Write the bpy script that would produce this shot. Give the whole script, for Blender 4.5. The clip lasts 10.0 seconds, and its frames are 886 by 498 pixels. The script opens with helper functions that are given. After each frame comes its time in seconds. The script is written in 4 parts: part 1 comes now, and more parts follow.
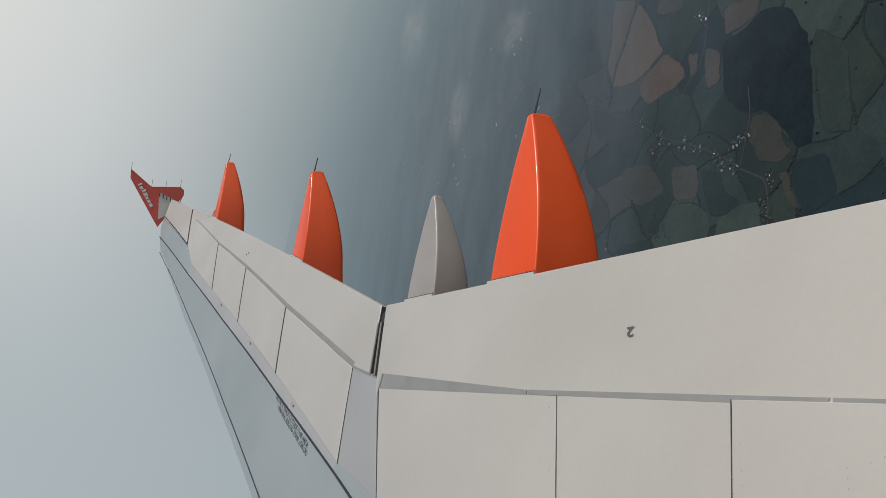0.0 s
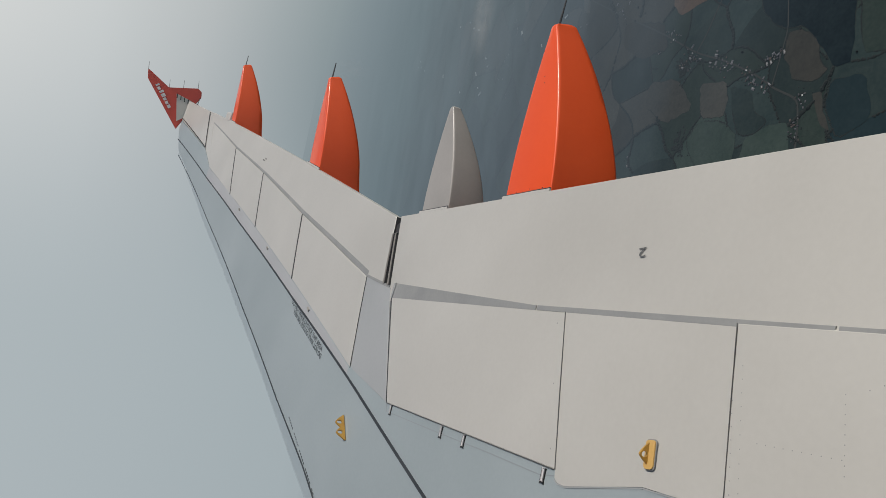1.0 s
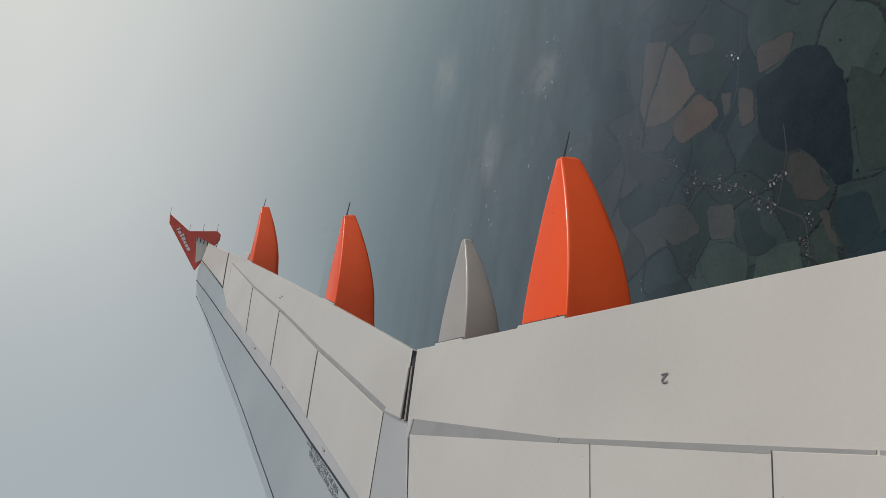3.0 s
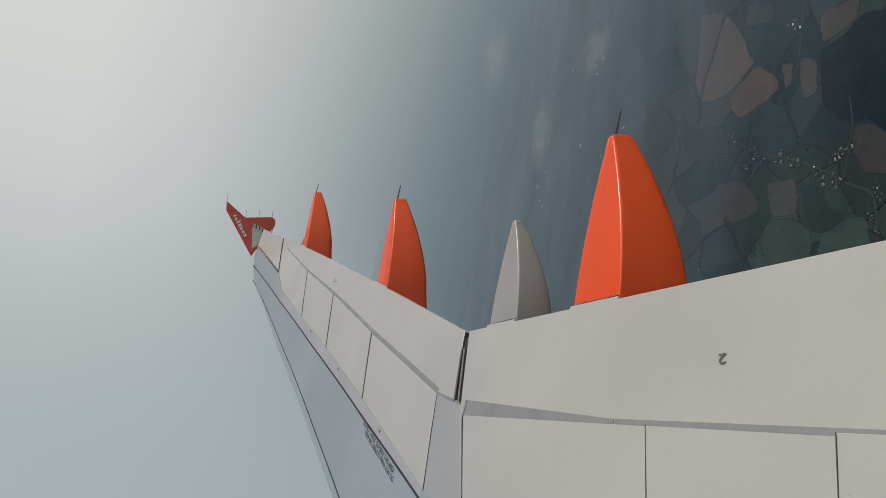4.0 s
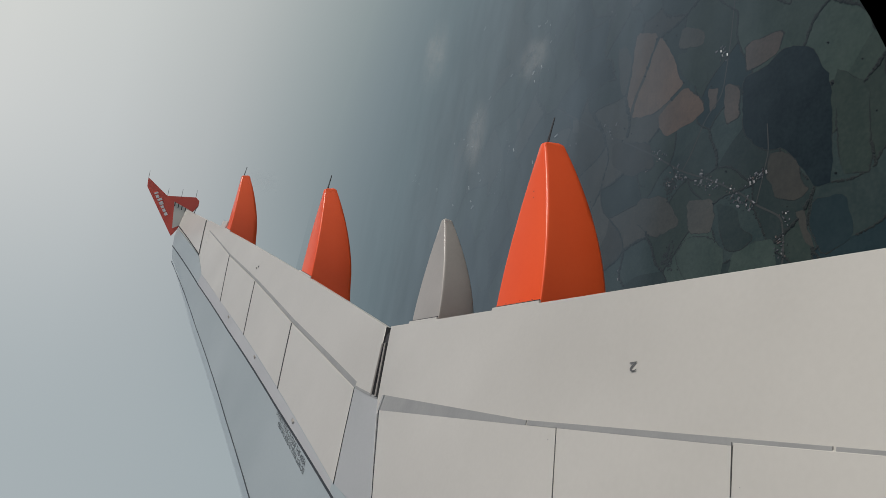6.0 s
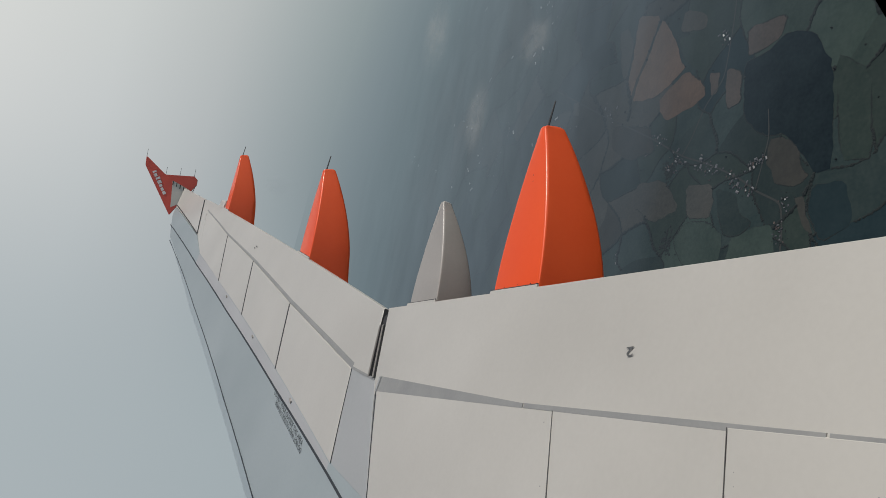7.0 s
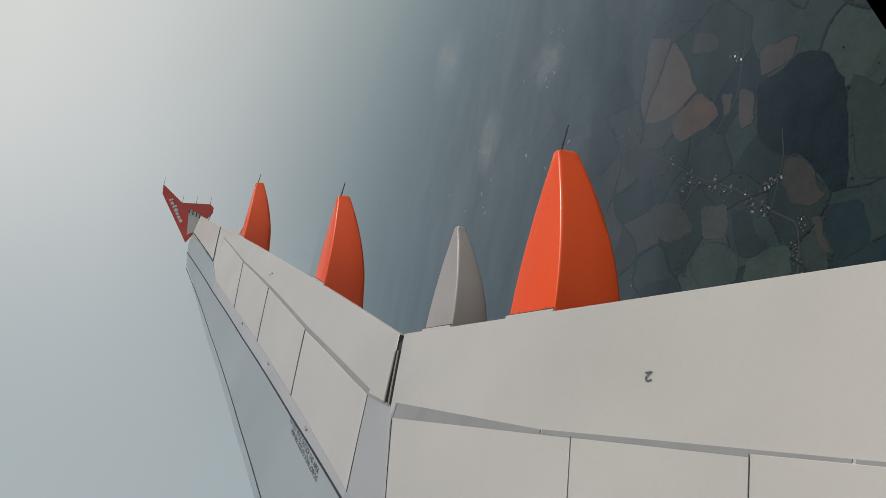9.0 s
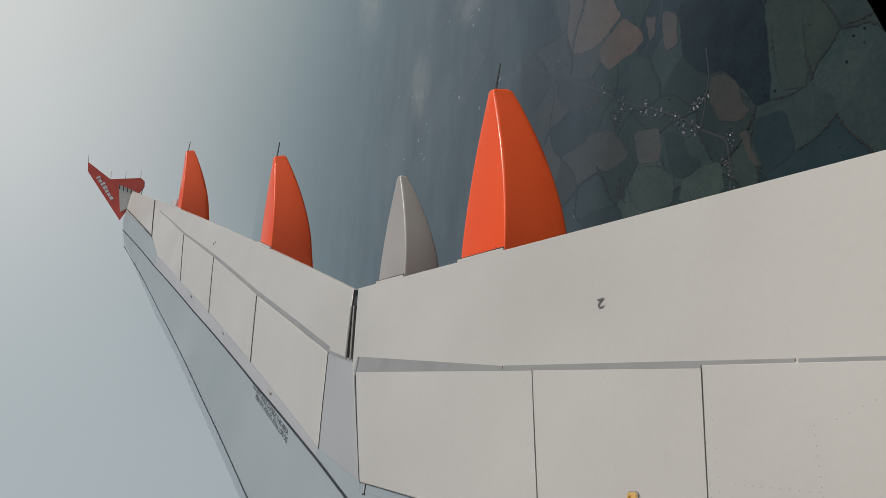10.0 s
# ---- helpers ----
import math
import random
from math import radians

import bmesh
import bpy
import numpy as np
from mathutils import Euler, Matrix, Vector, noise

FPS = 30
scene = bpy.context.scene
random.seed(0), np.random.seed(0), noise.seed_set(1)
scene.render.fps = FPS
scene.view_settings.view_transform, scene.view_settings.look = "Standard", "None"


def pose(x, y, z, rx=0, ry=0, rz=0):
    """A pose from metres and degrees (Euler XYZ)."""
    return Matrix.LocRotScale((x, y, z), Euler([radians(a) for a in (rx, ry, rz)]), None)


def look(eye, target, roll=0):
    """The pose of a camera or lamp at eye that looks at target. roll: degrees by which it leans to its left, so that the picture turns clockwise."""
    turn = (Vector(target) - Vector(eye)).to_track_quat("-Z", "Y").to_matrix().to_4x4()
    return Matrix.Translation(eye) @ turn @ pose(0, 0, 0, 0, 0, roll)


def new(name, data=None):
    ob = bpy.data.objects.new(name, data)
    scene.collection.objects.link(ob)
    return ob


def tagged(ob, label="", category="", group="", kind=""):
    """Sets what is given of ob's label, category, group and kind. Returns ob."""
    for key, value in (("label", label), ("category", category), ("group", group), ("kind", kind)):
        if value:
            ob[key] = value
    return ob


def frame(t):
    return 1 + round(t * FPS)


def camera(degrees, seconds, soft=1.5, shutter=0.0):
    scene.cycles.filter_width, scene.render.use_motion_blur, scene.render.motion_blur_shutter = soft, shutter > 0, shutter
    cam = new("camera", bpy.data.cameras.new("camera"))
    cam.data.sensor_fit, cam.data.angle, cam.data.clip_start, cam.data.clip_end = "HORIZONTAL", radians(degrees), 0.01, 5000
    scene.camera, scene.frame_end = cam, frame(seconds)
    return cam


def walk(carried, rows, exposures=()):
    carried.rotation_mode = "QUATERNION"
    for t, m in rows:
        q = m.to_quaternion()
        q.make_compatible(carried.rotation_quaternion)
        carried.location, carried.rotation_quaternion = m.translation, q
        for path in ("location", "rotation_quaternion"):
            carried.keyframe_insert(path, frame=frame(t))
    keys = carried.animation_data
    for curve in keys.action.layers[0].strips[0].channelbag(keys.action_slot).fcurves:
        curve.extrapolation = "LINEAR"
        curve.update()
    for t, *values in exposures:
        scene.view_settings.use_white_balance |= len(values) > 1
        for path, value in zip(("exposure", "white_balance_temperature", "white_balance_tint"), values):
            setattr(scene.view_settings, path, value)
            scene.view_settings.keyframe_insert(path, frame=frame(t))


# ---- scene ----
# ---- camera ----
cam = camera(65.0, 10.0, soft=0.6)
ROWS = [
    (0.0, -0.7100, 1.8010, 1.4560, 27.92, 65.70, -74.43),
    (0.2, -0.7002, 1.8005, 1.4475, 25.04, 66.32, -72.54),
    (0.5, -0.6985, 1.8010, 1.4469, 26.97, 65.81, -71.61),
    (0.7, -0.6983, 1.8001, 1.4458, 27.21, 65.68, -71.47),
    (1.0, -0.6981, 1.7987, 1.4441, 26.09, 66.05, -68.45),
    (1.2, -0.6995, 1.7993, 1.4426, 27.54, 65.32, -63.07),
    (1.5, -0.6944, 1.8008, 1.4442, 29.69, 65.40, -62.81),
    (1.7, -0.6940, 1.8005, 1.4435, 29.37, 67.01, -67.76),
    (2.0, -0.6934, 1.8000, 1.4423, 32.16, 66.75, -65.88),
    (2.5, -0.6928, 1.8001, 1.4408, 33.00, 66.17, -67.52),
    (2.7, -0.6923, 1.8003, 1.4400, 32.12, 66.97, -72.28),
    (3.8, -0.6949, 1.7991, 1.4352, 35.37, 71.05, -68.99),
    (4.0, -0.6951, 1.7994, 1.4343, 37.35, 72.18, -66.44),
    (4.2, -0.6958, 1.7992, 1.4335, 40.78, 72.89, -63.08),
    (4.5, -0.6967, 1.7989, 1.4323, 35.93, 72.16, -65.86),
    (4.8, -0.6983, 1.7979, 1.4310, 36.20, 71.60, -65.04),
    (5.0, -0.6993, 1.7972, 1.4301, 34.23, 69.37, -67.47),
    (5.3, -0.6978, 1.7984, 1.4305, 32.02, 67.84, -67.81),
    (5.5, -0.6968, 1.7993, 1.4308, 34.68, 65.27, -68.18),
    (5.7, -0.6955, 1.7999, 1.4310, 36.01, 65.21, -67.86),
    (6.8, -0.6910, 1.8006, 1.4337, 35.70, 64.46, -66.18),
    (7.0, -0.6904, 1.8009, 1.4344, 35.51, 64.55, -66.43),
    (7.5, -0.6884, 1.8009, 1.4352, 35.74, 64.67, -67.07),
    (8.0, -0.6861, 1.8019, 1.4366, 35.69, 65.17, -67.72),
    (8.2, -0.6861, 1.8013, 1.4367, 34.94, 65.61, -68.62),
    (8.5, -0.6860, 1.8004, 1.4367, 36.99, 65.61, -67.96),
    (8.7, -0.6857, 1.8006, 1.4370, 35.50, 65.34, -68.32),
    (9.0, -0.6851, 1.8008, 1.4375, 37.84, 65.89, -66.05),
    (9.3, -0.6845, 1.8016, 1.4395, 25.73, 69.18, -76.85),
    (9.5, -0.6841, 1.8022, 1.4408, 27.00, 68.76, -74.89),
    (9.6, -0.6849, 1.8006, 1.4399, 30.55, 68.51, -72.08),
    (9.8, -0.6846, 1.8003, 1.4461, 18.47, 65.01, -83.04),
    (10.0, -0.6843, 1.8000, 1.4523, 17.44, 64.67, -83.74),
]
walk(cam, [(t, pose(*p)) for t, *p in ROWS], [(0, 0.14), (1.5, 0.12), (2.7, 0.06), (4.0, 0.03), (5.0, 0.0), (5.7, 0.02), (7.0, 0.09), (9.0, 0.08), (10.0, 0.10)])

# ---- world, sun, exposure ----
SUN_DIR = Vector((0.61, -0.10, 0.785)).normalized()
world = bpy.data.worlds.new("sky")
scene.world = world
world.use_nodes = True
wn = world.node_tree.nodes
sky = wn.new("ShaderNodeTexSky")
sky.sky_type = "NISHITA"
sky.sun_disc = False
sky.sun_elevation = math.asin(SUN_DIR.z)
sky.sun_rotation = math.atan2(SUN_DIR.x, SUN_DIR.y)
sky.dust_density = 1.5
sky.air_density = 1.0
sky.altitude = 3000
wn["Background"].inputs["Strength"].default_value = 0.06
world.node_tree.links.new(sky.outputs[0], wn["Background"].inputs["Color"])
sun = new("sun", bpy.data.lights.new("sun", "SUN"))
sun.data.energy = 2.5
sun.data.angle = radians(2.0)
sun.data.color = (1.0, 0.95, 0.87)
sun.matrix_world = look(SUN_DIR * 50, (0, 0, 0))
scene.view_settings.exposure = 0.0

# ---- materials ----


def material(name):
    m = bpy.data.materials.new(name)
    m.use_nodes = True
    return m, m.node_tree.nodes, m.node_tree.links, m.node_tree.nodes["Principled BSDF"]


def ramp(nodes, stops):
    r = nodes.new("ShaderNodeValToRGB")
    while len(r.color_ramp.elements) < len(stops):
        r.color_ramp.elements.new(0.5)
    for e, (p, c) in zip(r.color_ramp.elements, stops):
        e.position, e.color = p, (*c, 1)
    return r


def surface(name, a, b, rough=0.5, metal=0.0, scale=3.0, fine=60.0, bump=0.02, coat=0.0, vary=0.0, stretch=(1, 1, 1)):
    """Two-scale procedural surface between the colours a and b, with fine relief."""
    m, n, l, p = material(name)
    tc = n.new("ShaderNodeTexCoord")
    mp = n.new("ShaderNodeMapping")
    mp.inputs["Scale"].default_value = stretch
    l.new(tc.outputs["Object"], mp.inputs["Vector"])
    big = n.new("ShaderNodeTexNoise")
    big.inputs["Scale"].default_value, big.inputs["Detail"].default_value = scale, 6
    small = n.new("ShaderNodeTexNoise")
    small.inputs["Scale"].default_value, small.inputs["Detail"].default_value = fine, 4
    l.new(mp.outputs[0], big.inputs["Vector"])
    l.new(mp.outputs[0], small.inputs["Vector"])
    mix = n.new("ShaderNodeMath")
    mix.operation = "MULTIPLY_ADD"
    mix.inputs[1].default_value = 0.3
    l.new(small.outputs["Fac"], mix.inputs[0])
    l.new(big.outputs["Fac"], mix.inputs[2])
    r = ramp(n, [(0.42, a), (0.88, b)])
    l.new(mix.outputs[0], r.inputs["Fac"])
    out = r.outputs["Color"]
    if vary:
        info = n.new("ShaderNodeObjectInfo")
        hsv = n.new("ShaderNodeHueSaturation")
        rng = n.new("ShaderNodeMapRange")
        rng.inputs["To Min"].default_value, rng.inputs["To Max"].default_value = 1 - vary, 1 + vary
        l.new(info.outputs["Random"], rng.inputs["Value"])
        l.new(rng.outputs[0], hsv.inputs["Value"])
        l.new(out, hsv.inputs["Color"])
        out = hsv.outputs["Color"]
    l.new(out, p.inputs["Base Color"])
    rr = n.new("ShaderNodeMapRange")
    rr.inputs["To Min"].default_value, rr.inputs["To Max"].default_value = rough - 0.06, rough + 0.08
    l.new(big.outputs["Fac"], rr.inputs["Value"])
    l.new(rr.outputs[0], p.inputs["Roughness"])
    p.inputs["Metallic"].default_value = metal
    p.inputs["Coat Weight"].default_value, p.inputs["Coat Roughness"].default_value = coat, 0.18
    if bump:
        bp = n.new("ShaderNodeBump")
        bp.inputs["Strength"].default_value, bp.inputs["Distance"].default_value = bump, 0.01
        l.new(small.outputs["Fac"], bp.inputs["Height"])
        l.new(bp.outputs[0], p.inputs["Normal"])
    return m


PANEL = surface("panel_paint", (0.509, 0.488, 0.446), (0.567, 0.545, 0.501), 0.48, scale=1.3, fine=45, bump=0.004, vary=0.02, coat=0.3)
SKIN = surface("wing_skin_paint", (0.318, 0.362, 0.372), (0.370, 0.415, 0.425), 0.5, scale=0.9, fine=50, bump=0.006)
STRIP = surface("seal_strip", (0.26, 0.262, 0.258), (0.32, 0.32, 0.31), 0.6, scale=5, fine=70)
DARK = surface("gap_shadow_metal", (0.02, 0.02, 0.022), (0.05, 0.05, 0.05), 0.7, scale=8)
SEALANT = surface("joint_sealant", (0.026, 0.031, 0.037), (0.05, 0.055, 0.06), 0.65, scale=10, fine=120, bump=0.1)
ORANGE = surface("orange_paint", (0.95, 0.092, 0.011), (0.99, 0.109, 0.016), 0.42, scale=2.2, fine=40, bump=0.004, coat=0.3)
RED = surface("red_orange_paint", (0.58, 0.062, 0.04), (0.66, 0.08, 0.052), 0.4, scale=2.0, fine=40, coat=0.2)
GREY_FAIRING = surface("fairing_grey_paint", (0.37, 0.345, 0.315), (0.44, 0.41, 0.375), 0.42, scale=2.5, fine=45, bump=0.004, coat=0.15)
WHITE_MARK = surface("white_marking", (0.66, 0.63, 0.62), (0.74, 0.72, 0.71), 0.5, scale=6)
BLACK_MARK = surface("black_marking", (0.025, 0.025, 0.027), (0.05, 0.05, 0.052), 0.6, scale=30)
ROD = surface("discharger_carbon", (0.03, 0.03, 0.035), (0.06, 0.06, 0.065), 0.5, scale=40)
GREY_MARK = surface("grey_marking", (0.10, 0.10, 0.10), (0.15, 0.15, 0.148), 0.6, scale=30)
KINK_PAINT = surface("fixed_panel_paint", (0.372, 0.380, 0.380), (0.425, 0.432, 0.432), 0.5, scale=1.2, fine=50, bump=0.006)
COVER = surface("hinge_cover_paint", (0.400, 0.402, 0.405), (0.450, 0.452, 0.455), 0.5, scale=1.6, fine=60, bump=0.006)
APRON = surface("doubler_edge_paint", (0.285, 0.305, 0.318), (0.33, 0.35, 0.362), 0.5, scale=2, fine=50, bump=0.004)
SLAT = surface("slat_paint", (0.350, 0.402, 0.415), (0.395, 0.448, 0.460), 0.36, scale=1.1, fine=50, bump=0.004, coat=0.4)
LUG_BASE = surface("pale_ochre_paint", (0.60, 0.36, 0.10), (0.72, 0.45, 0.15), 0.5, scale=25, fine=150)
LUG = surface("ochre_lug_paint", (0.42, 0.22, 0.03), (0.55, 0.31, 0.06), 0.45, scale=25, fine=150)
RIB = surface("seal_rubber", (0.36, 0.335, 0.31), (0.46, 0.43, 0.40), 0.6, scale=20, fine=120)
TRIM = surface("window_trim_black", (0.006, 0.006, 0.007), (0.010, 0.010, 0.011), 0.8, scale=20)
CABIN = surface("cabin_lining", (0.10, 0.10, 0.105), (0.14, 0.14, 0.14), 0.8, scale=6)

# ---- helpers ----


def mesh_of(name, verts, faces, mat, smooth=False):
    me = bpy.data.meshes.new(name)
    me.from_pydata([tuple(v) for v in verts], [], faces)
    me.materials.append(mat)
    if smooth:
        me.polygons.foreach_set("use_smooth", [True] * len(me.polygons))
    me.update()
    return me


def part(name, me, parent, label=""):
    ob = new(name, me)
    ob.parent = parent
    return tagged(ob, label) if label else ob


# ---- the wing's shape: x aft, y outboard, z up; the flap kink's trailing corner is at y 6.4 ----
SWEEP, FLEX, SLOPE, DIHEDRAL, KINK = 0.2918, 0.0053, 0.17, math.tan(radians(5.1)), 6.4
LEAD_Y = [1.0, 6.165, 7.10, 9.88, 12.91, 16.43, 16.98, 17.05]
LEAD_X = [-4.02, -2.17, -1.88, -0.891, 0.255, 1.818, 2.31, 2.46]


def trail(y):
    return 0.0 if y < KINK else (y - KINK) * SWEEP


def lead(y):
    return float(np.interp(y, LEAD_Y, LEAD_X))


def top(x, y):
    c = 3.8 + (KINK - y) * 0.5 if y < KINK else 3.8 - (y - KINK) * 0.21
    u = (trail(y) - x) / c
    return (y - KINK) * DIHEDRAL + FLEX * max(y - KINK, 0) ** 2 + c * (SLOPE * u - 0.085 * u * u)


def panel(name, corners, mat, parent, off=0.0, thick=0.03, nu=8, nv=4, lip=0.003, label=""):
    """A skin panel over the plan quad a, b, c, d, curved with the wing, with a small rounded lip and a closed underside."""
    a, b, c, d = [Vector((*p, 0)) for p in corners]
    lu = max((b - a).length, 0.01)
    lv = max((d - a).length, 0.01)
    us = [0, min(0.3, lip / lu)] + [i / nu for i in range(1, nu)] + [1 - min(0.3, lip / lu), 1]
    vs = [0, min(0.3, lip / lv)] + [i / nv for i in range(1, nv)] + [1 - min(0.3, lip / lv), 1]
    verts, faces = [], []
    nU, nV = len(us), len(vs)
    for k in range(2):
        for j, v in enumerate(vs):
            for i, u in enumerate(us):
                p = a.lerp(b, u).lerp(d.lerp(c, u), v)
                rim = i in (0, nU - 1) or j in (0, nV - 1)
                z = top(p.x, p.y) + off - (lip * 0.7 if rim else 0)
                verts.append((p.x, p.y, z if k == 0 else top(p.x, p.y) + off - thick))
    N = nU * nV
    for j in range(nV - 1):
        for i in range(nU - 1):
            q = [j * nU + i, j * nU + i + 1, (j + 1) * nU + i + 1, (j + 1) * nU + i]
            faces.append(q)
            faces.append([N + w for w in reversed(q)])
    loop = [i for i in range(nU)] + [j * nU + nU - 1 for j in range(1, nV)] + [(nV - 1) * nU + i for i in range(nU - 2, -1, -1)] + [j * nU for j in range(nV - 2, 0, -1)]
    for k in range(len(loop)):
        p, q = loop[k], loop[(k + 1) % len(loop)]
        faces.append([q, p, N + p, N + q])
    me = mesh_of(name, verts, faces, mat)
    bm = bmesh.new()
    bm.from_mesh(me)
    bmesh.ops.recalc_face_normals(bm, faces=bm.faces)
    bm.to_mesh(me)
    bm.free()
    return part(name, me, parent, label)


def plate(name, outline, mat, parent, off=0.0, thick=0.02, label=""):
    """A thin many-cornered panel that lies on the wing."""
    n = len(outline)
    verts = [(x, y, top(x, y) + off) for x, y in outline] + [(x, y, top(x, y) + off - thick) for x, y in outline]
    faces = [list(range(n)), list(range(2 * n - 1, n - 1, -1))] + [[k, n + k, n + (k + 1) % n, (k + 1) % n] for k in range(n)]
    me = mesh_of(name, verts, faces, mat)
    bm = bmesh.new()
    bm.from_mesh(me)
    bmesh.ops.recalc_face_normals(bm, faces=bm.faces)
    bm.to_mesh(me)
    bm.free()
    return part(name, me, parent, label)


def ribbon(name, line, width, mat, parent, off=0.004, thick=0.004, label=""):
    """A narrow strip that lies on the wing along a plan line of (x, y)."""
    verts, faces = [], []
    pts = []
    for (x0, y0), (x1, y1) in zip(line, line[1:]):
        n = max(1, int(math.hypot(x1 - x0, y1 - y0) / 0.25))
        pts += [(x0 + (x1 - x0) * i / n, y0 + (y1 - y0) * i / n) for i in range(n)]
    pts.append(line[-1])
    for i, (x, y) in enumerate(pts):
        (xa, ya), (xb, yb) = pts[max(i - 1, 0)], pts[min(i + 1, len(pts) - 1)]
        d = Vector((xb - xa, yb - ya)).normalized()
        w = width / 2
        for s, o in ((-1, -thick), (-1, 0), (1, 0), (1, -thick)):
            px, py = x - d.y * s * w, y + d.x * s * w
            verts.append((px, py, top(px, py) + off + o))
    for i in range(len(pts) - 1):
        for k in range(4):
            a, b = i * 4 + k, i * 4 + (k + 1) % 4
            faces.append([a, b, b + 4, a + 4])
    faces += [[3, 2, 1, 0], [len(verts) - 4 + k for k in range(4)]]
    return part(name, mesh_of(name, verts, faces, mat), parent, label)


# ---- the wing ----
wing = tagged(new("aircraft_wing"), "pale grey airliner wing with orange flap fairings, seen from the cabin", "aircraft wing")


def wing_box():
    """The fixed skin from the rounded leading edge to the spoiler hinges, with the lower skin closed behind."""
    verts, faces = [], []
    ys = [1.7 + i * 0.3 for i in range(51)] + [17.02]
    rows = 0
    for y in ys:
        lx = lead(y)
        front = spoiler_front(y)
        ring = []
        r = 0.10 if y < 15 else 0.06
        for k in range(7):
            a = radians(-90 + 30 * k)
            if k < 4:
                ring.append((lx + 0.02 - r * 0.4 * math.cos(a), y, top(lx, y) - r + r * math.sin(a) - (0.0 if k == 3 else 0.0)))
        ring[3] = (lx + 0.02 - 0.002, y, top(lx, y) - 0.012)
        for k in range(9):
            x = lx + 0.05 + (front - lx - 0.05) * k / 8
            ring.append((x, y, top(x, y) - 0.012 * (1 if k == 0 else 0) * 0.3))
        ring.append((front, y, top(front, y) - 0.16))
        ring.append((lx + (front - lx) * 0.4, y, top(lx, y) - 0.36 if y < 14 else top(lx, y) - 0.2))
        verts += ring
        rows = len(ring)
    for j in range(len(ys) - 1):
        for i in range(rows):
            a, b = j * rows + i, j * rows + (i + 1) % rows
            faces.append([a, b, b + rows, a + rows])
    faces += [list(range(rows))[::-1], [(len(ys) - 1) * rows + i for i in range(rows)]]
    me = mesh_of("wing_skin", verts, faces, SKIN)
    bm = bmesh.new()
    bm.from_mesh(me)
    bmesh.ops.recalc_face_normals(bm, faces=bm.faces)
    bm.to_mesh(me)
    bm.free()
    part("wing_skin", me, wing, "blue-grey painted wing skin")


FRONT_Y = [1.0, 3.33, 3.64, 4.02, 4.09, 5.69, 6.43, 8.258, 10.075, 11.782, 13.618, 14.3, 17.05]
FRONT_X = [-1.06, -1.09, -1.10, -1.205, -1.17, -1.19, -1.073, -0.484, 0.099, 0.647, 1.264, 1.66, 2.66]


def spoiler_front(y):
    return float(np.interp(y, FRONT_Y, FRONT_X))


wing_box()
# dark structure that shows in the joints
for quad in (((-0.16, 6.33), (-0.16, 1.75), (-1.02, 1.75), (-1.16, 5.75)), ((-0.12, 6.45), (2.22, 14.6), (1.46, 14.3), (-1.04, 6.45))):
    panel("inner_structure", quad, DARK, wing, off=-0.055, thick=0.04, nu=20, label="dark inner structure in the joints")
# flaps
panel("inner_flap", [(-0.002, 6.345), (0.0, 1.95), (-0.59, 1.95), (-0.595, 6.12)], PANEL, wing, off=-0.002, nu=18, nv=6, thick=0.035, label="pale grey inboard flap panel")
panel("outer_flap", [(0.0, 6.425), (2.38, 14.565), (2.09, 14.33), (-0.555, 6.27)], PANEL, wing, off=-0.002, nu=24, nv=6, thick=0.035, label="pale grey outboard flap panel")
# grey seal strips between the spoilers and the flaps
panel("seal_strip", [(-0.478, 6.045), (-0.552, 4.468), (-0.574, 4.468), (-0.575, 6.05)], STRIP, wing, off=0.003, thick=0.02, lip=0.001)
panel("seal_strip", [(-0.551, 4.458), (-0.546, 3.109), (-0.570, 3.109), (-0.573, 4.458)], STRIP, wing, off=0.003, thick=0.02, lip=0.001)
panel("seal_strip", [(-0.546, 3.099), (-0.54, 1.95), (-0.575, 1.95), (-0.575, 3.099)], STRIP, wing, off=0.003, thick=0.02, lip=0.001)
# spoilers
spoilers = [[(-0.572, 6.058), (-0.572, 4.254), (-1.166, 4.080), (-1.189, 5.694)]]
te_pts = [(-0.441, 6.605), (0.152, 8.535), (0.799, 10.465), (1.394, 12.29), (2.138, 14.32)]
le_pts = [(-1.073, 6.43), (-0.484, 8.258), (0.099, 10.075), (0.647, 11.782), (1.264, 13.618)]
for i in range(4):
    g = 0.004
    a, b, c, d = Vector(te_pts[i]), Vector(te_pts[i + 1]), Vector(le_pts[i + 1]), Vector(le_pts[i])
    e = (b - a).normalized() * g
    spoilers.append([a + e, b - e, c - e, d + e])
for i in range(4):
    (ax, ay), (bx, by) = te_pts[i], te_pts[i + 1]
    wa, wb = 0.042 - 0.006 * i, 0.036 - 0.006 * i
    panel("seal_strip", [(ax + 0.005 + 0.96 * wa, ay - 0.29 * wa), (bx + 0.005 + 0.96 * wb, by - 0.29 * wb), (bx + 0.005, by), (ax + 0.005, ay)], STRIP, wing, off=0.0, thick=0.015, lip=0.001, nu=6)
for s in spoilers:
    panel("spoiler", [tuple(p) for p in s], PANEL, wing, off=0.003, nu=8, nv=5, lip=0.004, label="pale grey spoiler panel")
